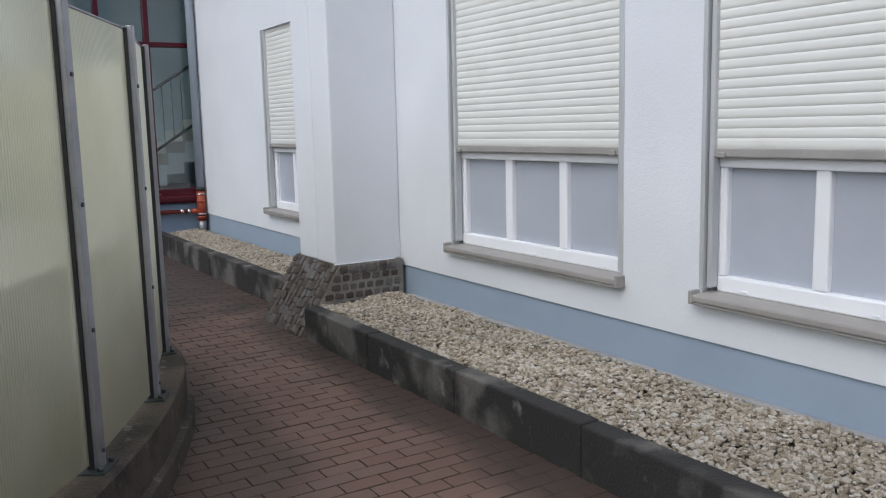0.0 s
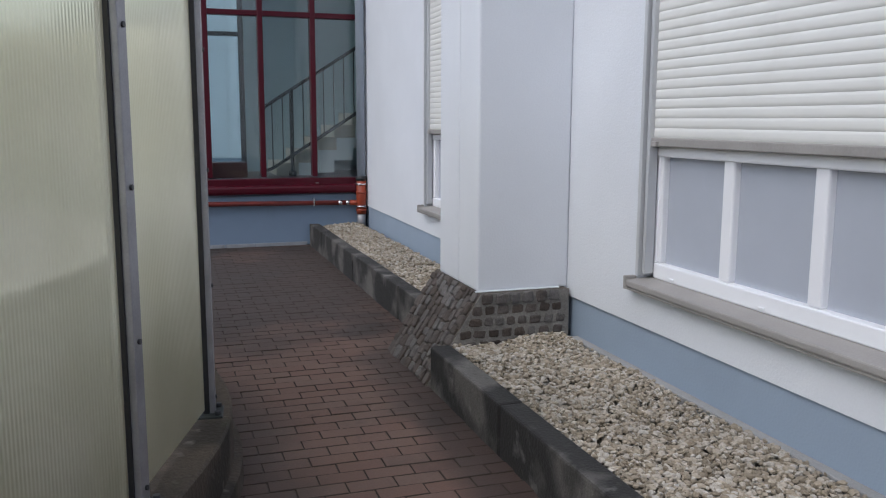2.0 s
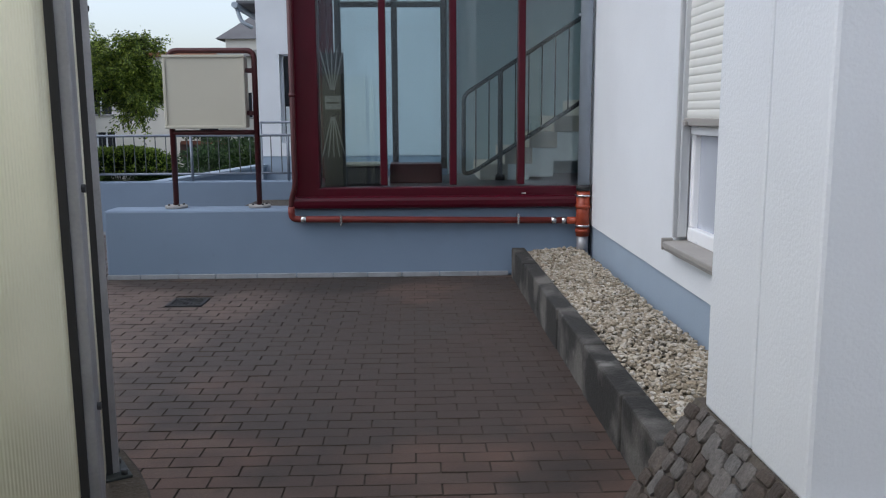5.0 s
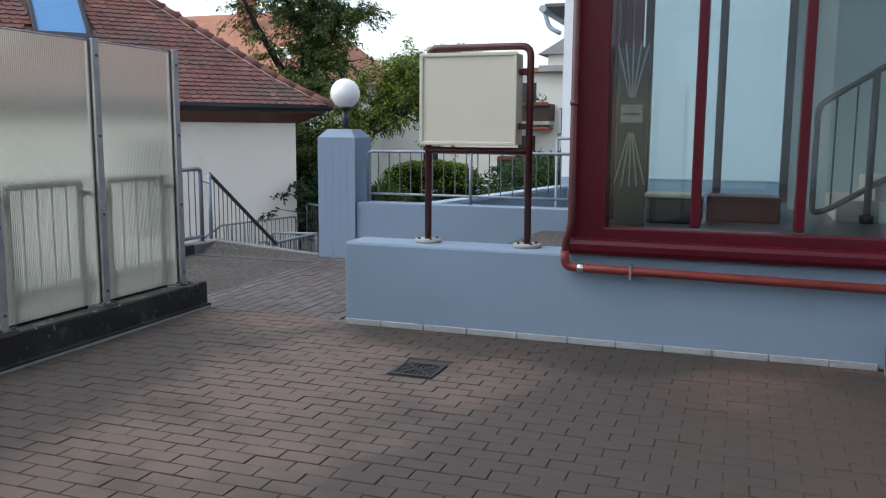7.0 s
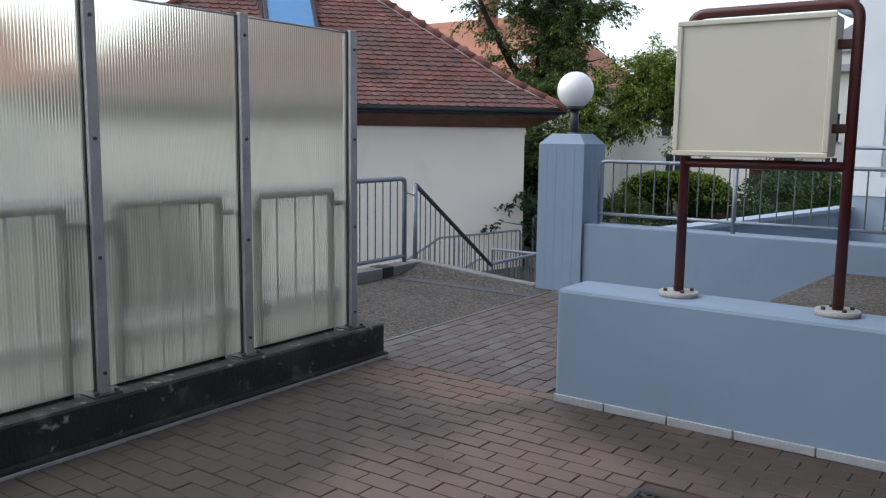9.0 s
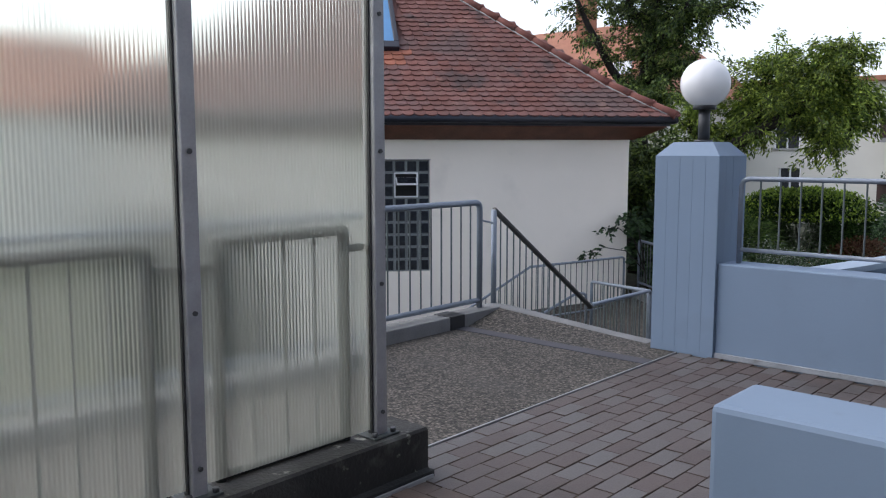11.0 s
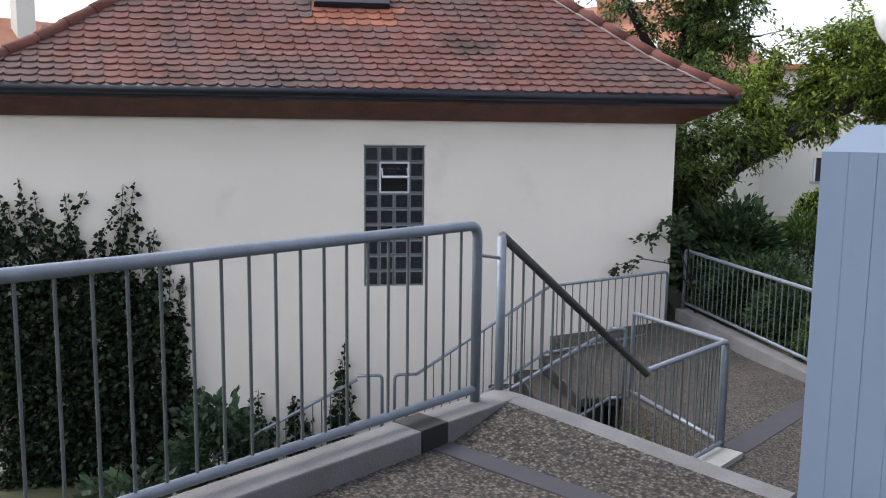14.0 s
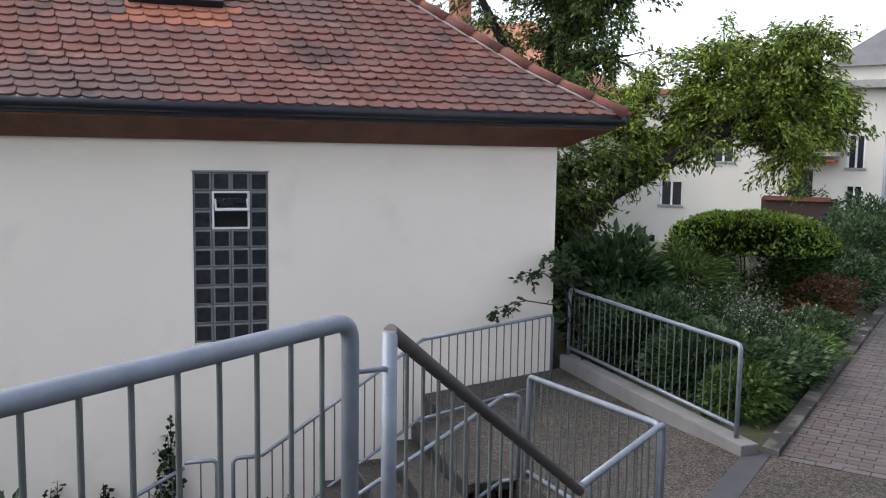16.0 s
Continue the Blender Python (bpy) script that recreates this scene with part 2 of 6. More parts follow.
GALV = mat("galvanised steel", (0.205, 0.235, 0.285), 0.5, 0.4, vary=0.14, scale=12, fine=0.06)
BAR_STEEL = mat("weathered steel bars", (0.105, 0.122, 0.125), 0.55, 0.3, vary=0.25, scale=9, fine=0.1)
# dark steel; on the screen railings it paints backlit galvanised bars
SHADED_STEEL = mat("dark steel, shaded on backlit rails", (0.04, 0.047, 0.047), 0.6, 0.2, vary=0.2, scale=12)
DARK_RAIL = mat("dark worn handrail", (0.045, 0.043, 0.042), 0.55, 0.2, vary=0.2, scale=12)
RED = mat("wine-red lacquer", (0.056, 0.0012, 0.008), 0.35, spec=0.3, vary=0.1, scale=4)
RED_TUBE = mat("brown-red tube paint", (0.058, 0.008, 0.010), 0.4, vary=0.15, scale=8)
ORANGE = mat("orange-red pipe plastic", (0.16, 0.022, 0.016), 0.5, vary=0.2, scale=8)
BRIGHT_ORANGE = mat("orange pipe plastic", (0.28, 0.045, 0.018), 0.45, vary=0.2, scale=8)
PIPE_GREY = mat("blue-grey downpipe", (0.36, 0.41, 0.47), 0.5, 0.2, vary=0.06)
CREAM_BOX = mat("cream metal box", (0.48, 0.46, 0.385), 0.45, vary=0.04, scale=2)
GLASS = clear("double window glass", (0.87, 0.935, 0.945), ior=1.7)
POLY = milky("ribbed milky plastic", (0.64, 0.665, 0.585), (0.79, 0.805, 0.73), (0.955, 0.955, 0.875), 0.79)
YELLOWED = milky("yellowed ribbed plastic", (0.56, 0.545, 0.375), (0.74, 0.72, 0.56), (0.90, 0.875, 0.70), 0.48)
AGG = mat("exposed aggregate", (0.050, 0.043, 0.036), 0.85, vary=0.28, scale=1.5, bump=0.6, bump_scale=85, cells=(66, 0.85, 2.3), spots=[((0.07, 0.065, 0.06), 0.9, 0.6, 0.45)])
STRIP = mat("dark joint strip", (0.045, 0.045, 0.055), 0.8, vary=0.15, scale=6, bump=0.2)
CREAM = mat("cream render", (0.88, 0.815, 0.74), 0.9, vary=0.03, scale=0.9, fine=0.02, bump=0.2, bump_scale=70, spots=[((0.62, 0.58, 0.53), 1.2, 0.62, 0.3)])
FAR_WALL = mat("pale cream facade", (0.64, 0.62, 0.565), 0.9, vary=0.04, scale=0.6)
TILE = mat("red clay roof tile", (0.175, 0.066, 0.052), 0.85, vary=0.28, scale=1.6, fine=0.25, fine_scale=60, bump=0.4, bump_scale=50, piece=0.28, tint=((0.10, 0.05, 0.046), 0.3, 0.9), spots=[((0.075, 0.056, 0.055), 0.8, 0.50, 0.7), ((0.035, 0.030, 0.030), 2.2, 0.57, 0.65), ((0.24, 0.14, 0.11), 3.6, 0.60, 0.5), ((0.30, 0.28, 0.25), 11.0, 0.69, 0.5)])
TILE_JOINED = mat("red clay roof tiles", (0.175, 0.066, 0.052), 0.85, vary=0.28, scale=1.6, fine=0.25, fine_scale=60, bump=0.4, bump_scale=50, island=0.28, tint=((0.10, 0.05, 0.046), 0.3, 0.9), spots=[((0.075, 0.056, 0.055), 0.8, 0.50, 0.7), ((0.035, 0.030, 0.030), 2.2, 0.57, 0.65), ((0.24, 0.14, 0.11), 3.6, 0.60, 0.5), ((0.30, 0.28, 0.25), 11.0, 0.69, 0.5)])
NEW_TILE = mat("newer orange roof tile", (0.25, 0.085, 0.05), 0.8, vary=0.2, scale=3, piece=0.2)
HIP = mat("weathered hip cap", (0.155, 0.055, 0.042), 0.85, vary=0.3, scale=3, fine=0.25, bump=0.4, bump_scale=50, spots=[((0.05, 0.04, 0.04), 4, 0.55, 0.6), ((0.26, 0.09, 0.05), 2, 0.6, 0.6)])
FAR_TILE = mat("orange far roof", (0.33, 0.145, 0.09), 0.85, vary=0.2, scale=1.2, fine=0.15, fine_scale=14)
SLATE = mat("grey far roof", (0.13, 0.13, 0.14), 0.8, vary=0.15, scale=1.5)
WOOD = mat("red-brown stained fascia", (0.125, 0.045, 0.025), 0.7, vary=0.35, scale=3, fine=0.2, fine_scale=30, bump=0.2)
GUTTER = mat("dark gutter metal", (0.022, 0.024, 0.035), 0.4, 0.4, vary=0.2)
BLOCK = mat("dark glass block", (0.018, 0.021, 0.028), 0.15, vary=0.45, scale=16, bump=0.6, bump_scale=16, spec=0.4)
BLOCK_RIM = mat("grey-green glass rim", (0.19, 0.21, 0.22), 0.3, vary=0.2, scale=20)
GROUT = mat("grey block mortar", (0.25, 0.26, 0.27), 0.9, vary=0.1)
UNLIT_BLACK = mat("black put for unlit openings", (0.008, 0.008, 0.009), 0.9, vary=0)
GLOBE = mat("white opal globe", (0.82, 0.82, 0.84), 0.18, vary=0.02, spec=0.7)
LAMP_BASE = mat("dark lamp socket", (0.03, 0.032, 0.036), 0.45, vary=0.1)
BARK = mat("dark bark", (0.022, 0.018, 0.015), 0.95, vary=0.35, scale=9, fine=0.3, fine_scale=40, bump=1.0, bump_scale=25)
LEAF = leafy("yellow-green tree leaves", (0.085, 0.14, 0.022), (0.30, 0.37, 0.055))
LEAF_DARK = leafy("dark tree leaves", (0.045, 0.082, 0.022), (0.19, 0.25, 0.055))
HEDGE = leafy("clipped hedge leaves", (0.022, 0.05, 0.012), (0.06, 0.11, 0.022))
TIPS = leafy("bright leaves for the hedge top", (0.16, 0.25, 0.03), (0.27, 0.36, 0.05))
BROAD = leafy("grey-green broad leaves", (0.03, 0.058, 0.032), (0.085, 0.13, 0.075))
PARAPET = mat("dark brown balcony panels", (0.035, 0.014, 0.010), 0.6, vary=0.2)
SHRUB = leafy("shrub leaves", (0.028, 0.058, 0.024), (0.085, 0.14, 0.055))
FERN = leafy("bright green fronds", (0.05, 0.095, 0.022), (0.12, 0.17, 0.045))
SILVER = leafy("silver-grey flowering sprays", (0.11, 0.15, 0.10), (0.34, 0.35, 0.32))
IVY = leafy("dark ivy leaves", (0.008, 0.020, 0.010), (0.045, 0.075, 0.03))
BLOOM = mat("orange blooms", (0.42, 0.12, 0.03), 0.6, island=0.3)
RUSSET = leafy("russet leaves", (0.11, 0.05, 0.03), (0.16, 0.11, 0.06))
SOIL = mat("garden soil and grass", (0.045, 0.05, 0.022), 0.95, vary=0.4, scale=2, fine=0.3, fine_scale=30, bump=0.6, bump_scale=20)
INNER_WALL = mat("pale interior wall", (0.74, 0.78, 0.78), 0.8, vary=0.04, scale=1.5)
TEAL_WALL = mat("pale blue-green interior wall", (0.44, 0.54, 0.565), 0.8, vary=0.05, scale=1.5)
STAIR_STONE = mat("pale stair stone", (0.55, 0.50, 0.42), 0.5, vary=0.08, scale=6, fine=0.06)
DARK_FLOOR = mat("dark interior floor", (0.05, 0.05, 0.06), 0.3, vary=0.2)
CHROME = mat("bright clamp steel", (0.6, 0.6, 0.62), 0.25, 0.9, vary=0.05)

# reflected sky is put into the pane's own colour
SKY_PANE = mat("roof window pane in reflected sky blue", (0.10, 0.25, 0.47), 0.3, vary=0.05, spec=0.3)

# ---------------------------------------------------------------- mesh helpers


def part(name, bm, material, parent=None, label="", smooth=False):
    """Link a bmesh as one mesh object, under parent where one is given."""
    me = bpy.data.meshes.new(name)
    if smooth:
        for f in bm.faces:
            f.smooth = True
    bm.to_mesh(me)
    bm.free()
    me.materials.append(material)
    ob = new(name, me)
    if parent:
        ob.parent = parent
    if label:
        ob["label"] = label
    return ob


def soup(name, verts, faces, material, parent=None, label=""):
    me = bpy.data.meshes.new(name)
    me.from_pydata(verts, [], faces)
    me.materials.append(material)
    ob = new(name, me)
    if parent:
        ob.parent = parent
    if label:
        ob["label"] = label
    return ob


def thing(name, label, category, group="", kind=""):
    return tagged(new(name), label, category, group, kind)


def box(lo, hi, bevel=0.0, bm=None, m=None):
    """A box between two corners, with bevelled edges, added to bm."""
    bm = bm or bmesh.new()
    c = [(a + b) / 2 for a, b in zip(lo, hi)]
    mm = Matrix.Translation(c) @ Matrix.Diagonal((*[abs(b - a) for a, b in zip(lo, hi)], 1))
    vs = bmesh.ops.create_cube(bm, size=1.0, matrix=mm)["verts"]
    if bevel:
        es = list({e for v in vs for e in v.link_edges})
        res = bmesh.ops.bevel(bm, geom=es, offset=bevel, segments=2, affect="EDGES", profile=0.5)
        vs = list({v for f in res["faces"] for v in f.verts} | {v for v in vs if v.is_valid})
    if m:
        bmesh.ops.transform(bm, matrix=m, verts=vs)
    return bm


def tube(pts, r, seg=10, bm=None, cap=True, r_end=None):
    """A round bar along a line of points."""
    bm = bm or bmesh.new()
    pts = [Vector(p) for p in pts]
    n = len(pts)
    rings, side = [], None
    for i, p in enumerate(pts):
        a = (pts[i] - pts[i - 1]).normalized() if i else (pts[1] - pts[0]).normalized()
        b = (pts[i + 1] - pts[i]).normalized() if i < n - 1 else a
        t = (a + b).normalized() if (a + b).length > 1e-6 else a
        if side is None:
            side = t.orthogonal().normalized()
        side = (side - t * side.dot(t)).normalized()
        up = t.cross(side)
        k = 1.0 / max(0.5, math.sqrt(max(0.0, (1 + a.dot(b)) / 2)))
        rr = r if r_end is None else r + (r_end - r) * i / (n - 1)
        rings.append([bm.verts.new(p + rr * (math.cos(2 * math.pi * j / seg) * side + math.sin(2 * math.pi * j / seg) * up) * (k if 0 < i < n - 1 else 1)) for j in range(seg)])
    for ra, rb in zip(rings, rings[1:]):
        for j in range(seg):
            f = bm.faces.new((ra[j], ra[(j + 1) % seg], rb[(j + 1) % seg], rb[j]))
            f.smooth = True
    if cap:
        bm.faces.new(list(reversed(rings[0])))
        bm.faces.new(rings[-1])
    return bm


def rounded(pts, r, n=5):
    """A polyline with its inner corners rounded."""
    pts = [Vector(p) for p in pts]
    out = [pts[0]]
    for a, b, c in zip(pts, pts[1:], pts[2:]):
        d1, d2 = (a - b), (c - b)
        k = min(r, d1.length * 0.45, d2.length * 0.45)
        p, q = b + d1.normalized() * k, b + d2.normalized() * k
        for i in range(n + 1):
            t = i / n
            out.append(p * (1 - t) ** 2 + b * 2 * t * (1 - t) + q * t ** 2)
    return out + [pts[-1]]


def prism(poly, z0, z1, bm=None):
    """An upright solid over a plan outline."""
    bm = bm or bmesh.new()
    lo, hi = [bm.verts.new((x, y, z0)) for x, y in poly], [bm.verts.new((x, y, z1)) for x, y in poly]
    n = len(poly)
    for i in range(n):
        bm.faces.new((lo[i], lo[(i + 1) % n], hi[(i + 1) % n], hi[i]))
    bm.faces.new(hi)
    bm.faces.new(list(reversed(lo)))
    bmesh.ops.recalc_face_normals(bm, faces=bm.faces[:])
    return bm


def structure(name, bm, material, label, category, smooth=False):
    return tagged(part(name, bm, material, smooth=smooth), label, category, kind="structure")


def wall_with_holes(lo, hi, holes, axis, bm=None):
    """A wall box cut by rectangular openings given along its length and height. axis: the wall's long axis, 0 or 1."""
    bm = bm or bmesh.new()
    cuts = sorted({lo[axis], hi[axis], *[h[0] for h in holes], *[h[1] for h in holes]})
    for a, b in zip(cuts, cuts[1:]):
        zs = [lo[2], hi[2]]
        for h in holes:
            if h[0] <= a + 1e-6 and b <= h[1] + 1e-6:
                zs = sorted(zs + [h[2], h[3]])
        for z0, z1 in zip(zs[::2], zs[1::2]):
            p, q = list(lo), list(hi)
            p[axis], q[axis], p[2], q[2] = a, b, z0, z1
            box(p, q, bm=bm)
    bmesh.ops.remove_doubles(bm, verts=bm.verts[:], dist=1e-5)
    return bm


# the far house stands askew: s along its wall from the corner, d out from the wall
HC, HU, HO = Vector((-7.0, 21.25, 0)), Vector((-0.629, -0.777, 0)), Vector((0.777, -0.629, 0))
HM = Matrix(((HU.x, HO.x, 0, HC.x), (HU.y, HO.y, 0, HC.y), (0, 0, 1, 0), (0, 0, 0, 1)))


def hp(s, d, z):
    return HC + HU * s + HO * d + Vector((0, 0, z))

# ---------------------------------------------------------------- ground and terraces
structure("ground", box((-400, -400, -3.4), (400, 400, -3.0)), SOIL, "dark garden ground with soil and grass", "ground")
structure("floor_upper", prism([(-2.46, -8), (9, -8), (9, 14.02), (-2.46, 14.02)], -3.02, -0.0085), JOINT, "sand-jointed bed of the paved yard", "floor")
structure("floor_aggregate", prism([(-4.05, 5.0), (-2.464, 5.0), (-2.464, 14.15), (-4.05, 14.15)], -3.02, 0.0), AGG, "exposed aggregate concrete terrace slab", "floor")
structure("floor_well", box((-2.2, -8, -0.01), (0.3, 6.6, -0.004)), PALE_CONCRETE, "plain grey concrete behind the screens", "floor")
LOW = -1.02
DIP = 0.18
structure("floor_lower", prism([(-4.33, 15.75), (-2.6, 15.75), (-2.6, 14.25), (1.5, 14.25), (1.5, 19.35), (-4.2, 19.35), (-4.35, 16.98)], -3.02, LOW), AGG, "lower exposed aggregate path slab", "floor")
bm = bmesh.new()
rows = []
for u in (1.0, 0.88, 0.76, 0.62, 0.5, 0.25, 0.0):
    k = min(1.0, max(0.0, (0.98 - u) / 0.45))
    z = LOW - DIP * k * k * (3 - 2 * k)
    a, b = hp(-0.285, 3.37 * u, 0), hp(1.66 if u > 0.6 else 1.7, 4.745 * u if u > 0.6 else 0.3 + 4.3 * u, 0)
    rows.append([bm.verts.new((a.x, a.y, -3.02)), bm.verts.new((a.x, a.y, LOW + (z - LOW) * 0.3)), bm.verts.new((b.x, b.y, z)), bm.verts.new((b.x, b.y, -3.02))])
for ra, rb in zip(rows, rows[1:]):
    for j in range(4):
        bm.faces.new((ra[j], ra[(j + 1) % 4], rb[(j + 1) % 4], rb[j]))
bm.faces.new(rows[0])
bm.faces.new(list(reversed(rows[-1])))
bmesh.ops.recalc_face_normals(bm, faces=bm.faces[:])
structure("floor_landing", bm, AGG, "exposed aggregate landing falling towards the house", "floor")
structure("road_lower", prism([(-4.05, 19.36), (1.5, 19.36), (4.0, 60), (-3.9, 60)], -3.02, LOW - 0.012), JOINT, "bed of the lower paved path", "path")
structure("garden_bed", prism([(-4.2, 19.6), (-4.06, 38), (-14, 38), (-14, 28), (-7.5, 22.3), (-6.9, 21.4)], -3.02, LOW - 0.06), SOIL, "soil of the planted bed", "ground")

# joint strips
structure("trim_strip_upper", box((-4.05, 13.56, 0.0), (-2.47, 13.68, 0.005)), STRIP, "dark sealing strip across the terrace", "strip")
structure("trim_strip_edge", box((-2.468, 11.45, -0.01), (-2.458, 13.98, 0.004)), ALU, "thin metal edge beside the pavers", "strip")
structure("trim_strip_lower", box((-4.32, 17.1, LOW), (-4.12, 19.42, LOW + 0.005)), STRIP, "dark sealing strip on the landing", "strip")

# terrace upstand with its black joint
structure("kerb_terrace", box((-4.22, 5.0, -0.4), (-4.05, 13.5, 0.10), 0.008), STAIR_EDGE, "pale concrete edge of the terrace", "kerb")
structure("kerb_joint", box((-4.225, 13.5, -0.4), (-4.045, 13.66, 0.104), 0.004), BLACK, "black sealed joint in the edge", "kerb")
bm = box((-4.22, 13.66, -0.4), (-4.05, 14.22, 0.10), 0.008)
rows = []
for x, z in ((-4.05, 0.10), (-3.75, 0.078), (-3.40, 0.05), (-3.05, 0.022), (-2.74, 0.004)):
    rows.append([bm.verts.new((x, y, zz)) for y, zz in ((14.09, -0.3), (14.09, z - 0.008), (14.10, z), (14.21, z), (14.22, z - 0.008), (14.22, -0.3))])
for ra, rb in zip(rows, rows[1:]):
    for j in range(6):
        bm.faces.new((ra[j], ra[(j + 1) % 6], rb[(j + 1) % 6], rb[j]))
bm.faces.new(rows[0])
bm.faces.new(list(reversed(rows[-1])))
bmesh.ops.recalc_face_normals(bm, faces=bm.faces[:])
structure("kerb_stair_head", bm, STAIR_EDGE, "grey concrete upstand sloping down at the stair head", "kerb")
bm = bmesh.new()
rows = []
for y, hs in ((13.70, (0.001, 0.001, 0.001, 0.001)), (13.9, (0.048, 0.032, 0.014, 0.001)), (14.09, (0.092, 0.062, 0.03, 0.002))):
    rows.append([bm.verts.new((x, y, z)) for x, z in zip((-4.05, -3.62, -3.20, -2.76), hs)])
for ra, rb in zip(rows, rows[1:]):
    for j in range(3):
        bm.faces.new((ra[j], ra[j + 1], rb[j + 1], rb[j]))
bmesh.ops.recalc_face_normals(bm, faces=bm.faces[:])
structure("floor_stair_head", bm, AGG, "aggregate rising to the stair head", "floor")

# ---------------------------------------------------------------- white building with shutters
WX = 3.16
WIN = [(1.05, 2.73), (3.27, 4.95), (6.92, 8.60)]
SWING, PIVOT = 0.014, 6.3


def swung(bm):
    """Beyond the pier the house front runs a little outwards."""
    for v in bm.verts:
        if v.co.y > PIVOT:
            v.co.x += (v.co.y - PIVOT) * SWING
    return bm


structure("wall_house", wall_with_holes((WX, -8, 0.45), (WX + 0.32, PIVOT, 6.5), [(a, b, 0.68, 2.54) for a, b in WIN[:2]], 1), PLASTER, "white rough-plastered house wall", "wall")
structure("wall_house_far", swung(wall_with_holes((WX, PIVOT, 0.45), (WX + 0.32, 11.14, 6.5), [(a, b, 0.68, 2.54) for a, b in WIN[2:]], 1)), PLASTER, "white rough-plastered house wall", "wall")
structure("wall_house_plinth", box((WX + 0.012, -8, 0.0), (WX + 0.3, PIVOT, 0.45)), BLUE, "blue-grey painted plinth", "wall")
structure("wall_house_plinth_far", swung(box((WX + 0.012, PIVOT, 0.0), (WX + 0.3, 11.14, 0.45))), BLUE, "blue-grey painted plinth", "wall")
structure("wall_house_back", box((WX + 0.6, -8, 0), (WX + 0.7, 11.0, 6.5)), INNER_WALL, "plain wall behind the windows", "wall")
# unseen wall, added to cut the sky light from behind
structure("wall_behind", box((-7, -6.3, -0.02), (3.1, -6.0, 8.5)), PLASTER, "unseen plastered wall added to block sky light", "wall")
structure("roof_house", box((WX - 0.2, -8, 6.5), (9, 14, 6.7)), PLASTER, "plain flat roof slab", "roof")
structure("trim_plinth_foot", box((WX - 0.045, -5, 0.1), (WX + 0.011, 5.58, 0.235), 0.006), PALE_CONCRETE, "pale concrete strip at the plinth's foot", "trim")


def shuttered_window(y0, y1, label, WX=WX):
    w = thing("window", label, "window", "shuttered windows")
    z0, zs, z1 = 0.68, 1.345, 2.54
    # guide rails
    for y, sg in ((y0, 1), (y1, -1)):
        part("reveal_trim", box((WX - 0.006, min(y - sg * 0.012, y + sg * 0.012), z0 + 0.02), (WX + 0.05, max(y - sg * 0.012, y + sg * 0.012), z1), 0.003), GUIDE, w)
        part("guide_rail", box((WX + 0.012, min(y + sg * 0.02, y + sg * 0.046), z0 + 0.03), (WX + 0.06, max(y + sg * 0.02, y + sg * 0.046), z1), 0.004), GUIDE, w, "grey metal guide rail")
        part("side_trim", box((WX + 0.07, min(y, y + sg * 0.05), z0 + 0.03), (WX + 0.072, max(y, y + sg * 0.05), z1), 0.004), WHITE_FRAME, w)
    # rolling shutter, slat on slat
    sh = part("shutter", box((WX + 0.045, y0 + 0.045, zs), (WX + 0.05, y1 - 0.045, z1)), SHUTTER, w, "half-lowered off-white roller shutter")
    n = 26
    h = (z1 - zs - 0.03) / n
    bm = bmesh.new()
    prof = [(0.0383, 0.0), (0.0365, 0.0025), (0.0352, h * 0.35), (0.0355, h * 0.7), (0.0370, h - 0.002), (0.0383, h - 0.0005)]
    rows = [[bm.verts.new((WX + x, y, z)) for y in (y0 + 0.045, y1 - 0.045)] for x, z in prof]
    for a, b in zip(rows, rows[1:]):
        bm.faces.new((a[0], a[1], b[1], b[0])).smooth = True
    first = None
    for i in range(n):
        if first is None:
            first = part("slat", bm, SHUTTER, sh)
            ob = first
        else:
            ob = new("slat", first.data)
            ob.parent = sh
        ob.location = (0, 0, zs + 0.03 + i * h)
    part("bottom_bar", box((WX + 0.02, y0 + 0.04, zs - 0.012), (WX + 0.055, y1 - 0.04, zs + 0.03), 0.006), SILL, sh, "grey bottom bar")
    for y in (y0 + 0.09, y1 - 0.09):
        part("stopper", box((WX + 0.004, y - 0.02, zs - 0.014), (WX + 0.024, y + 0.02, zs + 0.012), 0.004), SILL, sh)
    # frame and three frosted panes
    fx0, fx1 = WX + 0.075, WX + 0.13
    ya, yb = y0 + 0.035, y1 - 0.035
    fr = part("window_frame", box((fx0 - 0.01, ya, z0 + 0.008), (fx1, yb, z0 + 0.085), 0.008), WHITE_FRAME, w, "white plastic frame")
    part("top_bar", box((fx0 - 0.012, ya, 1.283), (fx1, yb, 1.335), 0.008), WHITE_FRAME, w)
    part("upper_pane", box((fx1 - 0.02, ya, 1.335), (fx1 - 0.01, yb, z1)), FROST, w)
    wd = (yb - ya) / 3
    for i in range(4):
        y = ya + i * wd
        hw = 0.036 if 0 < i < 3 else 0.022
        y = min(max(y, ya + hw), yb - hw)
        part("post", box((fx0 - 0.002, y - hw, z0 + 0.085), (fx1, y + hw, 1.296), 0.01), WHITE_FRAME, w)
    for i in range(3):
        part("pane", box((fx1 - 0.022, ya + i * wd + 0.03, z0 + 0.08), (fx1 - 0.01, ya + (i + 1) * wd - 0.03, 1.30)), FROST, w, "lilac-grey frosted pane")
    # sill of separate slabs
    bm = box((WX - 0.060, y0 - 0.025, 0.655), (WX + 0.10, y1 + 0.025, 0.690), 0.008)
    for v in bm.verts:
        if v.co.x < WX:
            v.co.z -= 0.012
    part("window_sill", bm, SILL, w, "grey stone sill with upturned ends")
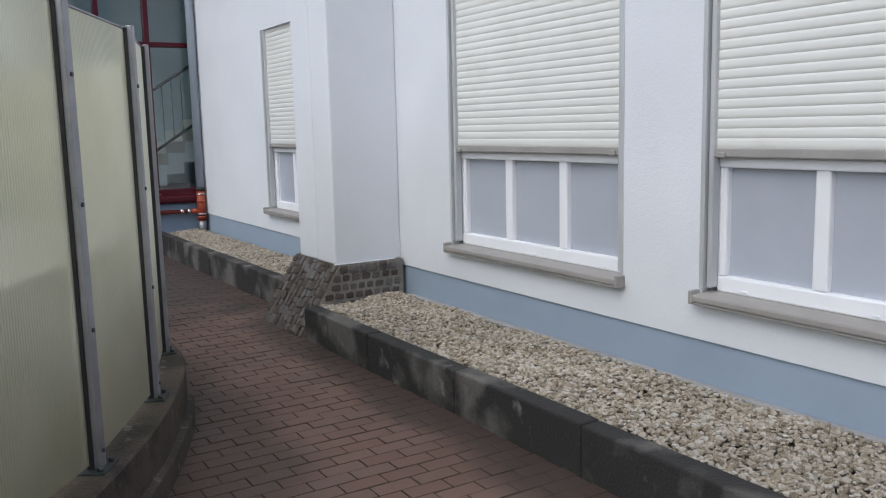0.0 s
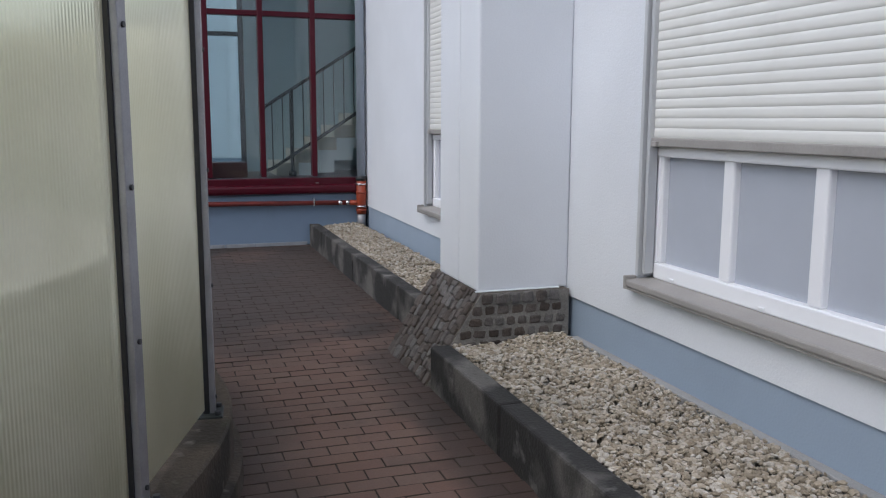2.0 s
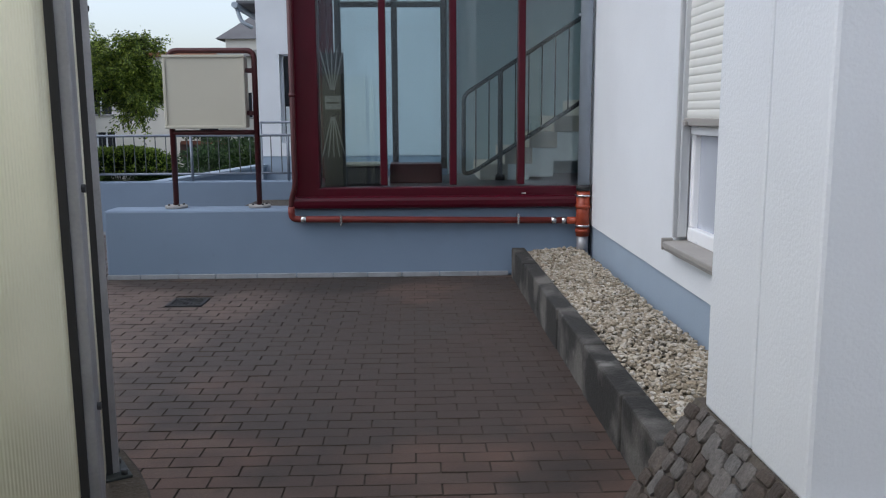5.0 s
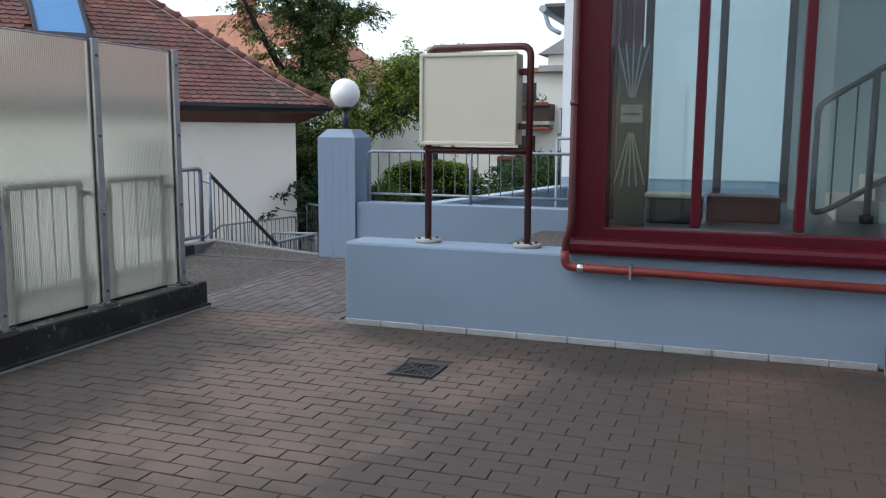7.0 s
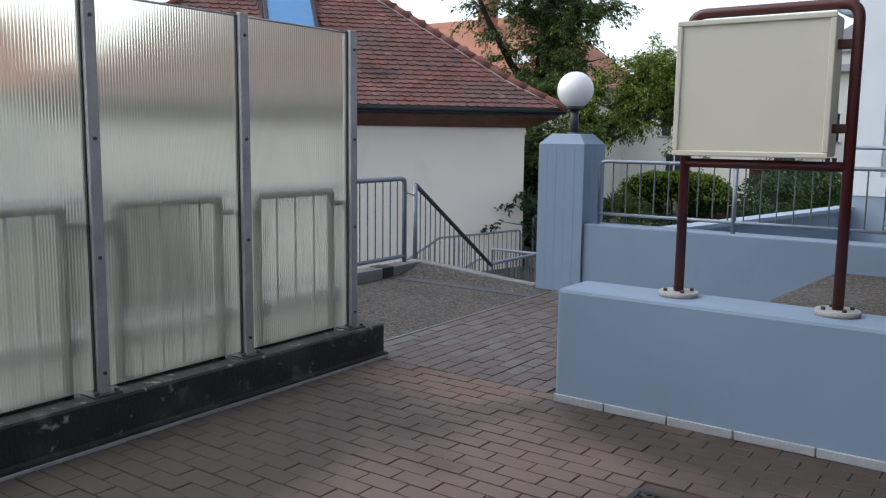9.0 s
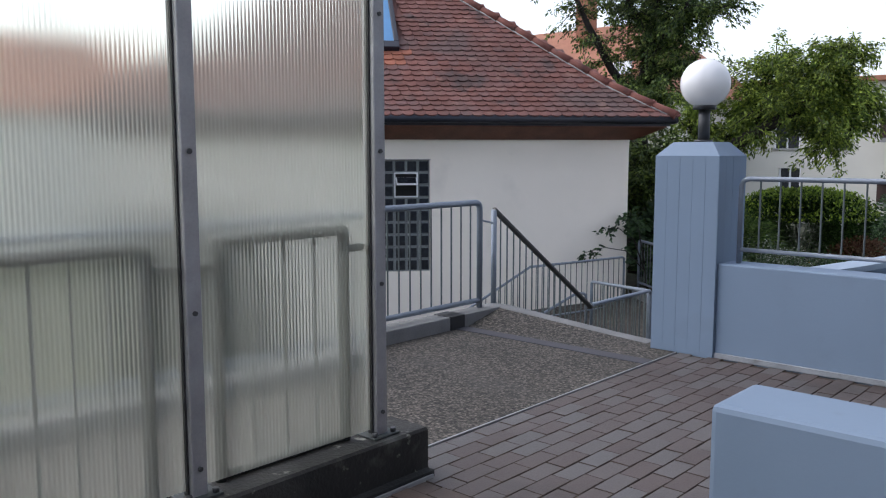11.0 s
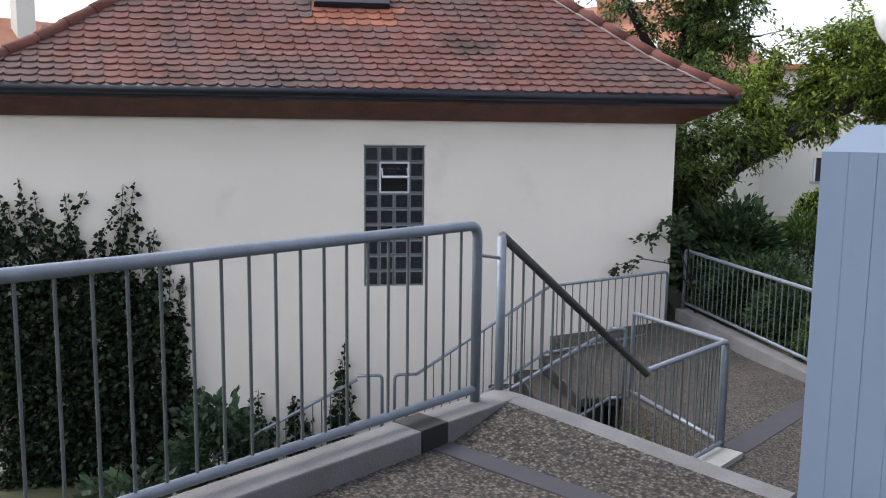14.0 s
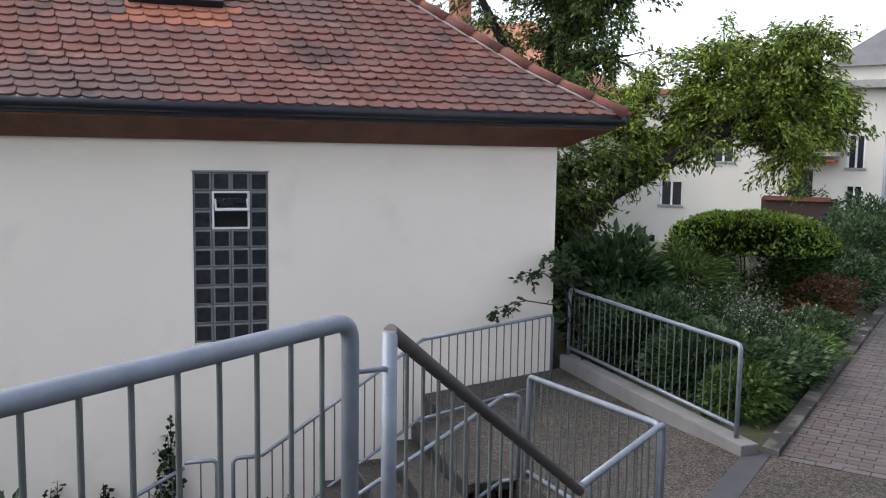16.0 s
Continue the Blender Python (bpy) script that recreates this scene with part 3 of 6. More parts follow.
    for y in (y0 - 0.015, y1 + 0.015):
        part("sill_end", box((WX - 0.064, y - 0.012, 0.630), (WX + 0.0, y + 0.012, 0.698), 0.006), SILL, w)
    part("drip_edge", box((WX - 0.052, y0 - 0.01, 0.628), (WX - 0.02, y1 + 0.01, 0.643), 0.004), SILL, w)
    for y in (y0 + 0.2, (y0 + y1) / 2, y1 - 0.2):
        part("drain_cap", box((fx0 - 0.016, y - 0.018, z0 + 0.022), (fx0 - 0.009, y + 0.018, z0 + 0.032), 0.003), WHITE_FRAME, w)
    return w


shuttered_window(*WIN[0], "white window with half-lowered shutter and three frosted panes")
shuttered_window(*WIN[1], "white window with half-lowered shutter and three frosted panes")
shuttered_window(*WIN[2], "white window with half-lowered shutter beyond the pier", WX + (sum(WIN[2]) / 2 - PIVOT) * SWING)

# pier on its stone base
PY0, PY1, PX = 5.70, 6.38, 2.60
pier = thing("pier", "white plastered wall pier with a seam", "pier", kind="structure")
part("shaft", box((PX, PY0, 0.5), (WX - 0.001, 6.02, 6.5), 0.012), PLASTER, pier)
part("shaft", box((PX + 0.001, 6.026, 0.5), (WX - 0.001, PY1, 6.5), 0.012), PLASTER, pier)

base = thing("pier_base", "sloping pier base clad in grey-brown cobbles", "stone base", kind="structure")
bm = bmesh.new()
pf = [(2.27, -0.02), (2.60, 0.50), (3.14, 0.50), (3.14, -0.02)]
lo = [bm.verts.new((x, 5.64, z)) for x, z in pf]
hi = [bm.verts.new((x, 6.46, z)) for x, z in pf]
for i in range(4):
    bm.faces.new((lo[i], lo[(i + 1) % 4], hi[(i + 1) % 4], hi[i]))
bm.faces.new(lo)
bm.faces.new(list(reversed(hi)))
bmesh.ops.recalc_face_normals(bm, faces=bm.faces[:])
part("mortar", bm, MORTAR, base)
rs = random.Random(5)
cobbles = []
for k in range(6):
    bm = bmesh.new()
    bmesh.ops.create_cube(bm, size=1.0)
    bmesh.ops.bevel(bm, geom=bm.edges[:], offset=0.16, segments=1, affect="EDGES")
    for v in bm.verts:
        v.co += Vector((rs.uniform(-1, 1), rs.uniform(-1, 1), rs.uniform(-1, 1))) * 0.06
    me = bpy.data.meshes.new("cobble")
    bm.to_mesh(me)
    bm.free()
    me.materials.append(STONE)
    cobbles.append(me)


def cobble(m, sx, sy, sz):
    ob = new("cobble", rs.choice(cobbles))
    ob.parent = base
    ob.matrix_local = m @ Matrix.Diagonal((sx, sy, sz, 1))


slope = math.atan2(0.52, 0.33)
L = math.hypot(0.33, 0.52)
y = 5.655
while y < 6.43:
    w = rs.uniform(0.055, 0.085)
    t = rs.uniform(0.0, 0.03)
    while t < L - 0.02:
        h = min(rs.uniform(0.05, 0.095), L - t)
        cobble(pose(2.27 + (t + h / 2) * math.cos(slope), y + w / 2 + rs.uniform(-0.004, 0.004), -0.02 + (t + h / 2) * math.sin(slope), 0, -math.degrees(slope), rs.uniform(-9, 9)), h * 0.93, w * 0.92, rs.uniform(0.02, 0.034))
        t += h
    y += w
for i in range(5):
    z = 0.205 + i * 0.066
    x = 2.27 + (z + 0.02) / 0.52 * 0.33 + rs.uniform(0.0, 0.03)
    while x < 3.08:
        w = rs.uniform(0.065, 0.095)
        cobble(pose(x + w / 2, 5.645 - (0.008 if i == 4 else 0), z, rs.uniform(-3, 3), rs.uniform(-7, 7), 0), w * rs.uniform(0.68, 0.84), 0.026, rs.uniform(0.042, 0.052) if i < 4 else 0.062)
        x += w
bm = bmesh.new()
ring = [[bm.verts.new((x, y, z)) for x, z in pf] for y in (5.637, 5.6405)]
for i in range(4):
    bm.faces.new((ring[0][i], ring[0][(i + 1) % 4], ring[1][(i + 1) % 4], ring[1][i]))
bm.faces.new(ring[0])
bm.faces.new(list(reversed(ring[1])))
bmesh.ops.recalc_face_normals(bm, faces=bm.faces[:])
part("pointing", bm, POINTING, base, "pale grey pointing")
part("white_bead", box((2.585, 5.68, 0.499), (3.1, 5.705, 0.506), 0.003), PLASTER, base)

# kerbs of the gravel beds
kerb = thing("kerb_bed", "blackened concrete kerb stones along the gravel bed", "kerb", kind="structure")
y = 5.62
for i in range(11):
    part("kerb_stone", box((2.30 + rs.uniform(-0.004, 0.004), y - 0.996, -0.05), (2.415, y, 0.235 + rs.uniform(-0.004, 0.004)), 0.012), CONCRETE, kerb)
    y -= 1.0
kerb2 = thing("kerb_bed_far", "grey streaked concrete kerb stones beyond the pier", "kerb", kind="structure")
y = 6.44
while y < 11.0:
    e = min(y + 0.78, 11.135)
    part("kerb_stone", box((2.55 + rs.uniform(-0.004, 0.004), y, -0.05), (2.665, e - 0.005, 0.25 + rs.uniform(-0.004, 0.004)), 0.012), CONCRETE, kerb2)
    y += 0.78


def crushed(name, x0, x1, y0, y1, z, n, label, seed):
    """Loose broken stones, each a skewed low polyhedron."""
    rg = np.random.RandomState(seed)
    bm = bmesh.new()
    bmesh.ops.create_icosphere(bm, subdivisions=1, radius=1)
    bv = np.array([v.co[:] for v in bm.verts])
    bf = np.array([[v.index for v in f.verts] for f in bm.faces])
    bm.free()
    q = bv[None] * (1 + rg.uniform(-0.28, 0.28, (n, len(bv), 1)))
    r = rg.uniform(0.008, 0.017, (n, 1, 1)) * np.stack([rg.uniform(0.8, 1.4, n), rg.uniform(0.6, 1.1, n), rg.uniform(0.45, 0.8, n)], -1)[:, None]
    q = q * r
    a = rg.uniform(0, 6.283, n)
    b = rg.uniform(-0.7, 0.7, n)
    ca, sa, cb, sb = np.cos(a), np.sin(a), np.cos(b), np.sin(b)
    X, Y, Z = q[..., 0], q[..., 1], q[..., 2]
    Y, Z = Y * cb[:, None] - Z * sb[:, None], Y * sb[:, None] + Z * cb[:, None]
    X, Y = X * ca[:, None] - Y * sa[:, None], X * sa[:, None] + Y * ca[:, None]
    px, py = rg.uniform(x0 + 0.015, x1 - 0.015, n), rg.uniform(y0 + 0.015, y1 - 0.015, n)
    pz = z + 0.02 * (px - x0) / (x1 - x0) + 0.012 * np.sin(px * 9) * np.sin(py * 7) + rg.uniform(0.0, 0.022, n)
    v = np.stack([X + px[:, None], Y + py[:, None], Z + pz[:, None]], -1).reshape(-1, 3)
    f = (bf[None] + (np.arange(n) * len(bv))[:, None, None]).reshape(-1, 3)
    return tagged(soup(name, v.tolist(), f.tolist(), GRAVEL), label, "gravel", kind="stuff")


structure("floor_bed", box((2.415, -5, 0.0), (WX - 0.045, 5.66, 0.195)), GRAVEL_BED, "bed under the loose stones", "floor")
structure("floor_bed_far", box((2.665, 6.44, 0.0), (WX + 0.012, 11.14, 0.20)), GRAVEL_BED, "bed under the loose stones", "floor")
crushed("gravel", 2.41, WX - 0.05, 0.4, 5.64, 0.205, 19000, "loose cream and grey crushed stone beside the wall", 1)
crushed("gravel", 2.66, WX, 6.44, 11.13, 0.205, 9000, "loose cream crushed stone in the far bed", 2)

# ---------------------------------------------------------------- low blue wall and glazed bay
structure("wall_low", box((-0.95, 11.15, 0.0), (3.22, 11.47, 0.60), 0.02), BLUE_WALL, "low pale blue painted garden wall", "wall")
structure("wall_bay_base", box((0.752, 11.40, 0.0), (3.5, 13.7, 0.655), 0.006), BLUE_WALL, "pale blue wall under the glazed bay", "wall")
foot = thing("trim_wall_foot", "white scuffed strip at the low wall's foot", "trim", kind="structure")
x = -0.95
while x < 2.5:
    e = min(x + rs.uniform(0.28, 0.36), 2.53)
    part("strip", box((x, 11.138, 0.0), (e - 0.006, 11.16, 0.042), 0.004), FOOT_STRIP, foot)
    x = e

BZ0, BZ1 = 0.66, 4.6
bay = thing("window_bay", "wine-red framed glass stairwell bay", "glazed bay", kind="structure")
part("sill", box((0.64, 11.07, 0.604), (3.21, 11.27, 0.71), 0.035), RED, bay, "rounded red sill")
part("bottom_rail", box((0.70, 11.12, 0.70), (3.20, 11.25, 0.785), 0.01), RED, bay)
part("drain_slot", box((2.63, 11.112, 0.722), (2.67, 11.122, 0.73), 0.002), PALE_CONCRETE, bay)
part("corner_post", box((0.685, 11.12, 0.70), (0.905, 11.30, BZ1), 0.012), RED, bay)
for x in (1.45, 2.045, 2.63):
    part("mullion", box((x - 0.03, 11.13, 0.80), (x + 0.03, 11.25, BZ1), 0.008), RED, bay)
part("mullion", box((3.17, 11.13, 0.785), (3.21, 11.25, BZ1), 0.006), DARK_RAIL, bay)
part("transom", box((0.90, 11.14, 2.59), (3.17, 11.25, 2.65), 0.008), RED, bay)
part("top_rail", box((0.68, 11.12, BZ1), (3.21, 13.7, BZ1 + 0.15), 0.01), RED, bay)
for a, b in ((0.905, 1.42), (1.48, 2.015), (2.075, 2.60), (2.66, 3.17)):
    for z0, z1 in ((0.785, 2.59), (2.65, BZ1)):
        ob = part("pane", box((a, 11.20, z0), (b, 11.206, z1)), GLASS, bay)
        ob.visible_shadow = False
part("sill_side", box((0.64, 11.275, 0.66), (0.84, 13.7, 0.745), 0.03), RED, bay)
for y in (12.1, 12.9, 13.62):
    part("mullion", box((0.70, y - 0.03, 0.745), (0.82, y + 0.03, BZ1), 0.008), RED, bay)
for a, b in ((11.30, 12.07), (12.13, 12.87), (12.93, 13.59)):
    ob = part("pane", box((0.757, a, 0.745), (0.763, b, BZ1)), GLASS, bay)
    ob.visible_shadow = False
part("eave_tube", tube([(0.9, 11.05, 2.98), (-0.3, 11.05, 2.98), (-0.3, 11.9, 2.98)], 0.02), RED_TUBE, bay)
part("eave_tube", tube([(0.9, 11.05, 3.05), (-0.3, 11.05, 3.05)], 0.02), RED_TUBE, bay)

structure("floor_bay", box((0.76, 11.28, 0.655), (6.0, 13.98, 0.70)), DARK_FLOOR, "dark stairwell floor", "floor")
structure("wall_bay_back", box((2.1, 13.98, 0.0), (6.0, 14.02, 4.75)), TEAL_WALL, "blue-green stairwell wall", "wall")
structure("wall_bay_end", box((6.0, 11.14, 0.0), (6.2, 14.02, 4.75)), INNER_WALL, "pale end wall of the stairwell", "wall")
structure("wall_bay_inner", box((3.5, 11.0, 0.0), (6.0, 11.139, 4.75)), INNER_WALL, "pale inner wall of the stairwell", "wall")
structure("ceiling_bay", box((0.7, 11.12, 4.76), (6.2, 14.02, 4.86)), PLASTER, "white stairwell ceiling", "ceiling")

stairs = thing("indoor_stairs", "pale stone stairs rising behind the glass", "stairs")
for i in range(14):
    x = 2.42 + i * 0.265
    z = 0.70 + (i + 1) * 0.17
    part("step", box((x, 12.97, z - 0.17), (x + 0.30, 13.975, z), 0.006), STAIR_STONE, stairs)
    part("string", box((x, 12.98, max(0.70, z - 0.48)), (x + 0.265, 13.97, z - 0.171)), INNER_WALL, stairs)
rail = thing("stair_railing", "grey steel railing of the indoor stairs", "railing")
RY, RS = 12.92, 0.64
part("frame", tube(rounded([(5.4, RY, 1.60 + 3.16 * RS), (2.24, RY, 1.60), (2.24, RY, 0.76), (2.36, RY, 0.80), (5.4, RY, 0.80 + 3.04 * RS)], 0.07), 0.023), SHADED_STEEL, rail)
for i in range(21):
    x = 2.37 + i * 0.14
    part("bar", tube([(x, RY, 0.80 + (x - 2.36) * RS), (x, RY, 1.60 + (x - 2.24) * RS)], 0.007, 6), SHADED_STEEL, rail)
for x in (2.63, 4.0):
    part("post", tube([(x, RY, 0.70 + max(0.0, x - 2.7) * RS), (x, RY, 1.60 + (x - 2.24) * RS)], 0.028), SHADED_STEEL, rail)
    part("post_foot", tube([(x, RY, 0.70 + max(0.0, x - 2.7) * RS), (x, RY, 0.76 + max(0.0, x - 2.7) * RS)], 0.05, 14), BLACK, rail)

panel = thing("sculpted_panel", "dark upright panel with a pale star relief", "wall art")
part("board", box((0.895, 11.60, 0.70), (1.09, 11.63, 1.95), 0.006), DARK_RAIL, panel)
for k, a in enumerate((-14, -7, 0, 7, 14)):
    for sg in (1, -1):
        part("ray", box((-0.005, -0.006, 0.06), (0.005, 0.0, 0.42), 0.002, m=pose(0.985, 11.597, 1.5 + sg * 0.06, 0, a + (180 if sg < 0 else 0), 0)), PALE_CONCRETE, panel)
part("tablet", box((0.915, 11.585, 1.45), (1.06, 11.595, 1.57), 0.003), PALE_CONCRETE, panel)
part("cross", box((0.93, 11.580, 1.50), (1.04, 11.585, 1.515), 0.001), DARK_RAIL, panel)
back = thing("window_bay_back", "dark framed rear glazing of the stairwell", "glazing", kind="structure")
part("base", box((0.83, 13.70, 0.0), (2.1, 13.80, 0.78), 0.006), BLUE_WALL, back)
for x in (0.86, 1.50, 2.06):
    part("frame", box((x - 0.035, 13.70, 0.78), (x + 0.035, 13.78, 4.6), 0.006), DARK_RAIL, back)
part("frame", box((0.83, 13.705, 2.6), (2.1, 13.775, 2.66), 0.006), DARK_RAIL, back)
for a, b in ((0.895, 1.465), (1.535, 2.025)):
    ob = part("pane", box((a, 13.735, 0.78), (b, 13.741, 4.6)), GLASS, back)
    ob.visible_shadow = False
bench = thing("planter_box", "dark wine-red planter box on the stairwell floor", "planter")
part("trough", box((1.46, 12.6, 0.70), (2.0, 12.95, 0.90), 0.015), RED_TUBE, bench)
basket = thing("basket", "pale woven basket on the stairwell floor", "basket")
part("body", box((1.02, 12.3, 0.70), (1.44, 12.6, 0.90), 0.03), STRIP, basket)
part("rim", box((1.01, 12.29, 0.895), (1.45, 12.61, 0.925), 0.012), CREAM_BOX, basket, "pale woven rim")

# rainwater pipes
pipe = thing("drain_pipe", "orange-red plastic pipe along the low wall", "pipe")
part("run", tube(rounded([(0.66, 11.07, 0.63), (0.66, 11.09, 0.525), (0.76, 11.09, 0.52), (3.07, 11.09, 0.49)], 0.05), 0.028, 14), ORANGE, pipe)
for x in (0.76, 2.91, 3.0):
    part("collar", tube([(x - 0.022, 11.09, 0.52 - (x - 0.76) * 0.013), (x + 0.022, 11.09, 0.52 - (x - 0.71) * 0.013)], 0.033, 14), CHROME, pipe, "bright steel collar")
for x in (1.08, 2.60):
    part("clamp", box((x - 0.008, 11.055, 0.462), (x + 0.008, 11.15, 0.552), 0.003), CHROME, pipe, "bright steel clamp")
down = thing("downpipe", "blue-grey downpipe with an orange plastic foot", "pipe")
part("foot", tube([(3.155, 11.05, 0.36), (3.155, 11.05, 0.76)], 0.058, 16), BRIGHT_ORANGE, down, "orange plastic foot")
part("socket", tube([(3.155, 11.05, 0.18), (3.155, 11.05, 0.38)], 0.05, 16), ALU, down)
for z in (0.44, 0.70):
    part("clamp", tube([(3.155, 11.05, z), (3.155, 11.05, z + 0.018)], 0.067, 16), CHROME, down, "bright steel clamp")
part("ring", tube([(3.155, 11.05, 0.75), (3.155, 11.05, 0.80)], 0.064, 16), BLACK, down)
part("ring", tube([(3.155, 11.05, 0.60), (3.155, 11.05, 0.63)], 0.064, 16), BRIGHT_ORANGE, down)
part("ring", tube([(3.155, 11.05, 0.39), (3.155, 11.05, 0.42)], 0.064, 16), BRIGHT_ORANGE, down)
part("pipe", tube([(3.155, 11.05, 0.78), (3.155, 11.05, 6.4)], 0.05, 16), PIPE_GREY, down)
part("branch", tube([(3.03, 11.09, 0.49), (3.14, 11.06, 0.49)], 0.032, 14), BRIGHT_ORANGE, down)
part("bracket", box((3.09, 11.04, 2.2), (3.22, 11.07, 2.22), 0.003), PIPE_GREY, down)
redpipe = thing("red_downpipe", "thin wine-red downpipe at the bay corner", "pipe")
part("pipe", tube(rounded([(0.66, 11.08, 0.60), (0.66, 11.08, 0.68), (0.70, 11.06, 0.80), (0.70, 11.06, 4.6)], 0.05), 0.024, 12), RED_TUBE, redpipe)
for z in (1.55, 2.9):
    part("ring", tube([(0.70, 11.06, z), (0.70, 11.06, z + 0.03)], 0.03, 12), RED_TUBE, redpipe)

# sign box on its tube frame
sign = thing("sign_box", "blank cream sign box on a red tube stand", "sign box")
part("case", box((-0.41, 11.26, 1.295), (0.27, 11.44, 1.905), 0.012), CREAM_BOX, sign)
for a, b in (((-0.415, 11.248, 1.29), (0.275, 11.262, 1.315)), ((-0.415, 11.248, 1.885), (0.275, 11.262, 1.91)), ((-0.415, 11.248, 1.315), (-0.39, 11.262, 1.885)), ((0.25, 11.248, 1.315), (0.275, 11.262, 1.885))):
    part("rim", box(a, b, 0.005), CREAM_BOX, sign)
part("tube_frame", tube(rounded([(-0.38, 11.34, 0.60), (-0.38, 11.34, 1.95), (0.345, 11.34, 1.95), (0.345, 11.34, 0.60)], 0.07), 0.024, 12), RED_TUBE, sign, "brown-red painted tube")
part("cross_tube", tube([(-0.38, 11.34, 1.255), (0.345, 11.34, 1.255)], 0.022, 12), RED_TUBE, sign)
for x in (-0.38, 0.345):
    part("foot_plate", tube([(x, 11.34, 0.598), (x, 11.34, 0.625)], 0.095, 24), PALE_CONCRETE, sign, "round pale foot plate")
    for k in range(4):
        a = k * math.pi / 2 + 0.6
        part("bolt", tube([(x + 0.065 * math.cos(a), 11.34 + 0.065 * math.sin(a), 0.62), (x + 0.065 * math.cos(a), 11.34 + 0.065 * math.sin(a), 0.638)], 0.01, 8), BLACK, sign)
for z in (1.42, 1.78):
    part("bracket", box((0.27, 11.32, z - 0.02), (0.33, 11.36, z + 0.02), 0.004), RED_TUBE, sign)

# raised gravel bed behind the low wall
structure("floor_raised_bed", prism([(-0.25, 12.6), (-0.15, 14.02), (0.75, 14.02), (0.75, 11.47), (-0.05, 11.47)], 0.0, 0.40), AGG, "raised aggregate surface behind the low wall", "floor")

# gate pillar, second wall and its railing
pillar = thing("gate_pillar", "pale blue painted pillar with a bevelled cap", "pillar")
bm = prism([(-2.66, 14.0), (-2.215, 14.0), (-2.215, 14.42), (-2.66, 14.42)], -1.1, 1.31)
rb = random.Random(21)
for k in range(5):
    box((-2.66 + k * 0.089 + 0.001, 14.0 - rb.uniform(0.001, 0.0026), 0.004), (-2.66 + (k + 1) * 0.089 - 0.001, 14.02, 1.308), bm=bm)
    if k < 4:
        box((-2.24, 14.0 + k * 0.105 + 0.001, 0.63), (-2.215 + rb.uniform(0.001, 0.0026), 14.0 + (k + 1) * 0.105 - 0.001, 1.308), bm=bm)
part("shaft", bm, BLUE_WALL, pillar)
bm = prism([(-2.66, 14.0), (-2.215, 14.0), (-2.215, 14.42), (-2.66, 14.42)], 1.31, 1.40)
for v in bm.verts:
    if v.co.z > 1.35:
        v.co.x = -2.4375 + (v.co.x + 2.4375) * 0.62
        v.co.y = 14.21 + (v.co.y - 14.21) * 0.62
part("cap", bm, BLUE_WALL, pillar)
lamp = thing("globe_lamp", "white opal globe lamp on a dark stem", "lamp")
part("stem", tube([(-2.425, 14.21, 1.40), (-2.425, 14.21, 1.63)], 0.038, 14), LAMP_BASE, lamp)
part("collar", tube([(-2.425, 14.21, 1.615), (-2.425, 14.21, 1.645)], 0.075, 18), LAMP_BASE, lamp)
part("foot", tube([(-2.425, 14.21, 1.398), (-2.425, 14.21, 1.415)], 0.06, 18), LAMP_BASE, lamp)
bm = bmesh.new()
bmesh.ops.create_uvsphere(bm, u_segments=32, v_segments=20, radius=0.162, matrix=Matrix.Translation((-2.425, 14.21, 1.785)))
part("globe", bm, GLOBE, lamp, smooth=True)
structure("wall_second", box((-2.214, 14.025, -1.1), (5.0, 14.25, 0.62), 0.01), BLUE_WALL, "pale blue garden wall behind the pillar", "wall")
structure("trim_second_wall", box((-2.213, 14.010, 0.0), (-0.2, 14.024, 0.035), 0.003), FOOT_STRIP, "pale metal strip at the wall's foot", "trim")


def railing(label, p0, p1, h0, h1, top=GALV, step=0.115, r=0.021, bend=0.06, posts=(1, 1), foot=0.0, group="", steel=GALV):
    """A barred railing between two foot points. h0, h1: heights of the lower and upper rail above them. foot: how far posts go down."""
    p0, p1 = Vector(p0), Vector(p1)
    ob = thing("railing", label, "railing", group)
    up = Vector((0, 0, 1))
    line = [p0 + up * h1, p1 + up * h1]
    if posts[0] and top is not steel:
        part("end_post", tube([p0 + up * foot, p0 + up * h1], r, 12), steel, ob)
    elif posts[0]:
        line.insert(0, p0 + up * foot)
    if posts[1]:
        line.append(p1 + up * foot)
    part("top_rail", tube(rounded(line, bend), r, 12), top, ob)
    part("bottom_rail", tube([p0 + up * h0, p1 + up * h0], r * 0.85, 10), steel, ob)
    n = max(2, round((p1 - p0).length / step))
    for i in range(1, n):
        q = p0.lerp(p1, i / n)
        part("bar", tube([q + up * h0, q + up * (h1 - 0.005)], 0.0065, 6, cap=False), BAR_STEEL if steel is GALV else steel, ob)
    return ob


rl = railing("light grey steel railing on the blue wall", (-2.12, 14.13, 0.62), (0.62, 14.13, 0.62), 0.09, 0.545, step=0.125, r=0.016, foot=0.0)
for x in (-0.95, 0.2):
    part("post", tube([(x, 14.13, 0.62), (x, 14.13, 1.16)], 0.018, 10), GALV, rl)
rl = thing("handrail", "grey steel handrail of the lower steps", "railing")
part("tube", tube(rounded([(-0.5, 16.3, 1.30), (0.35, 16.3, 1.30), (0.35, 16.3, -1.0)], 0.08), 0.018), GALV, rl)
part("post", tube([(-0.5, 16.3, -1.02), (-0.5, 16.3, 1.30)], 0.018), GALV, rl)

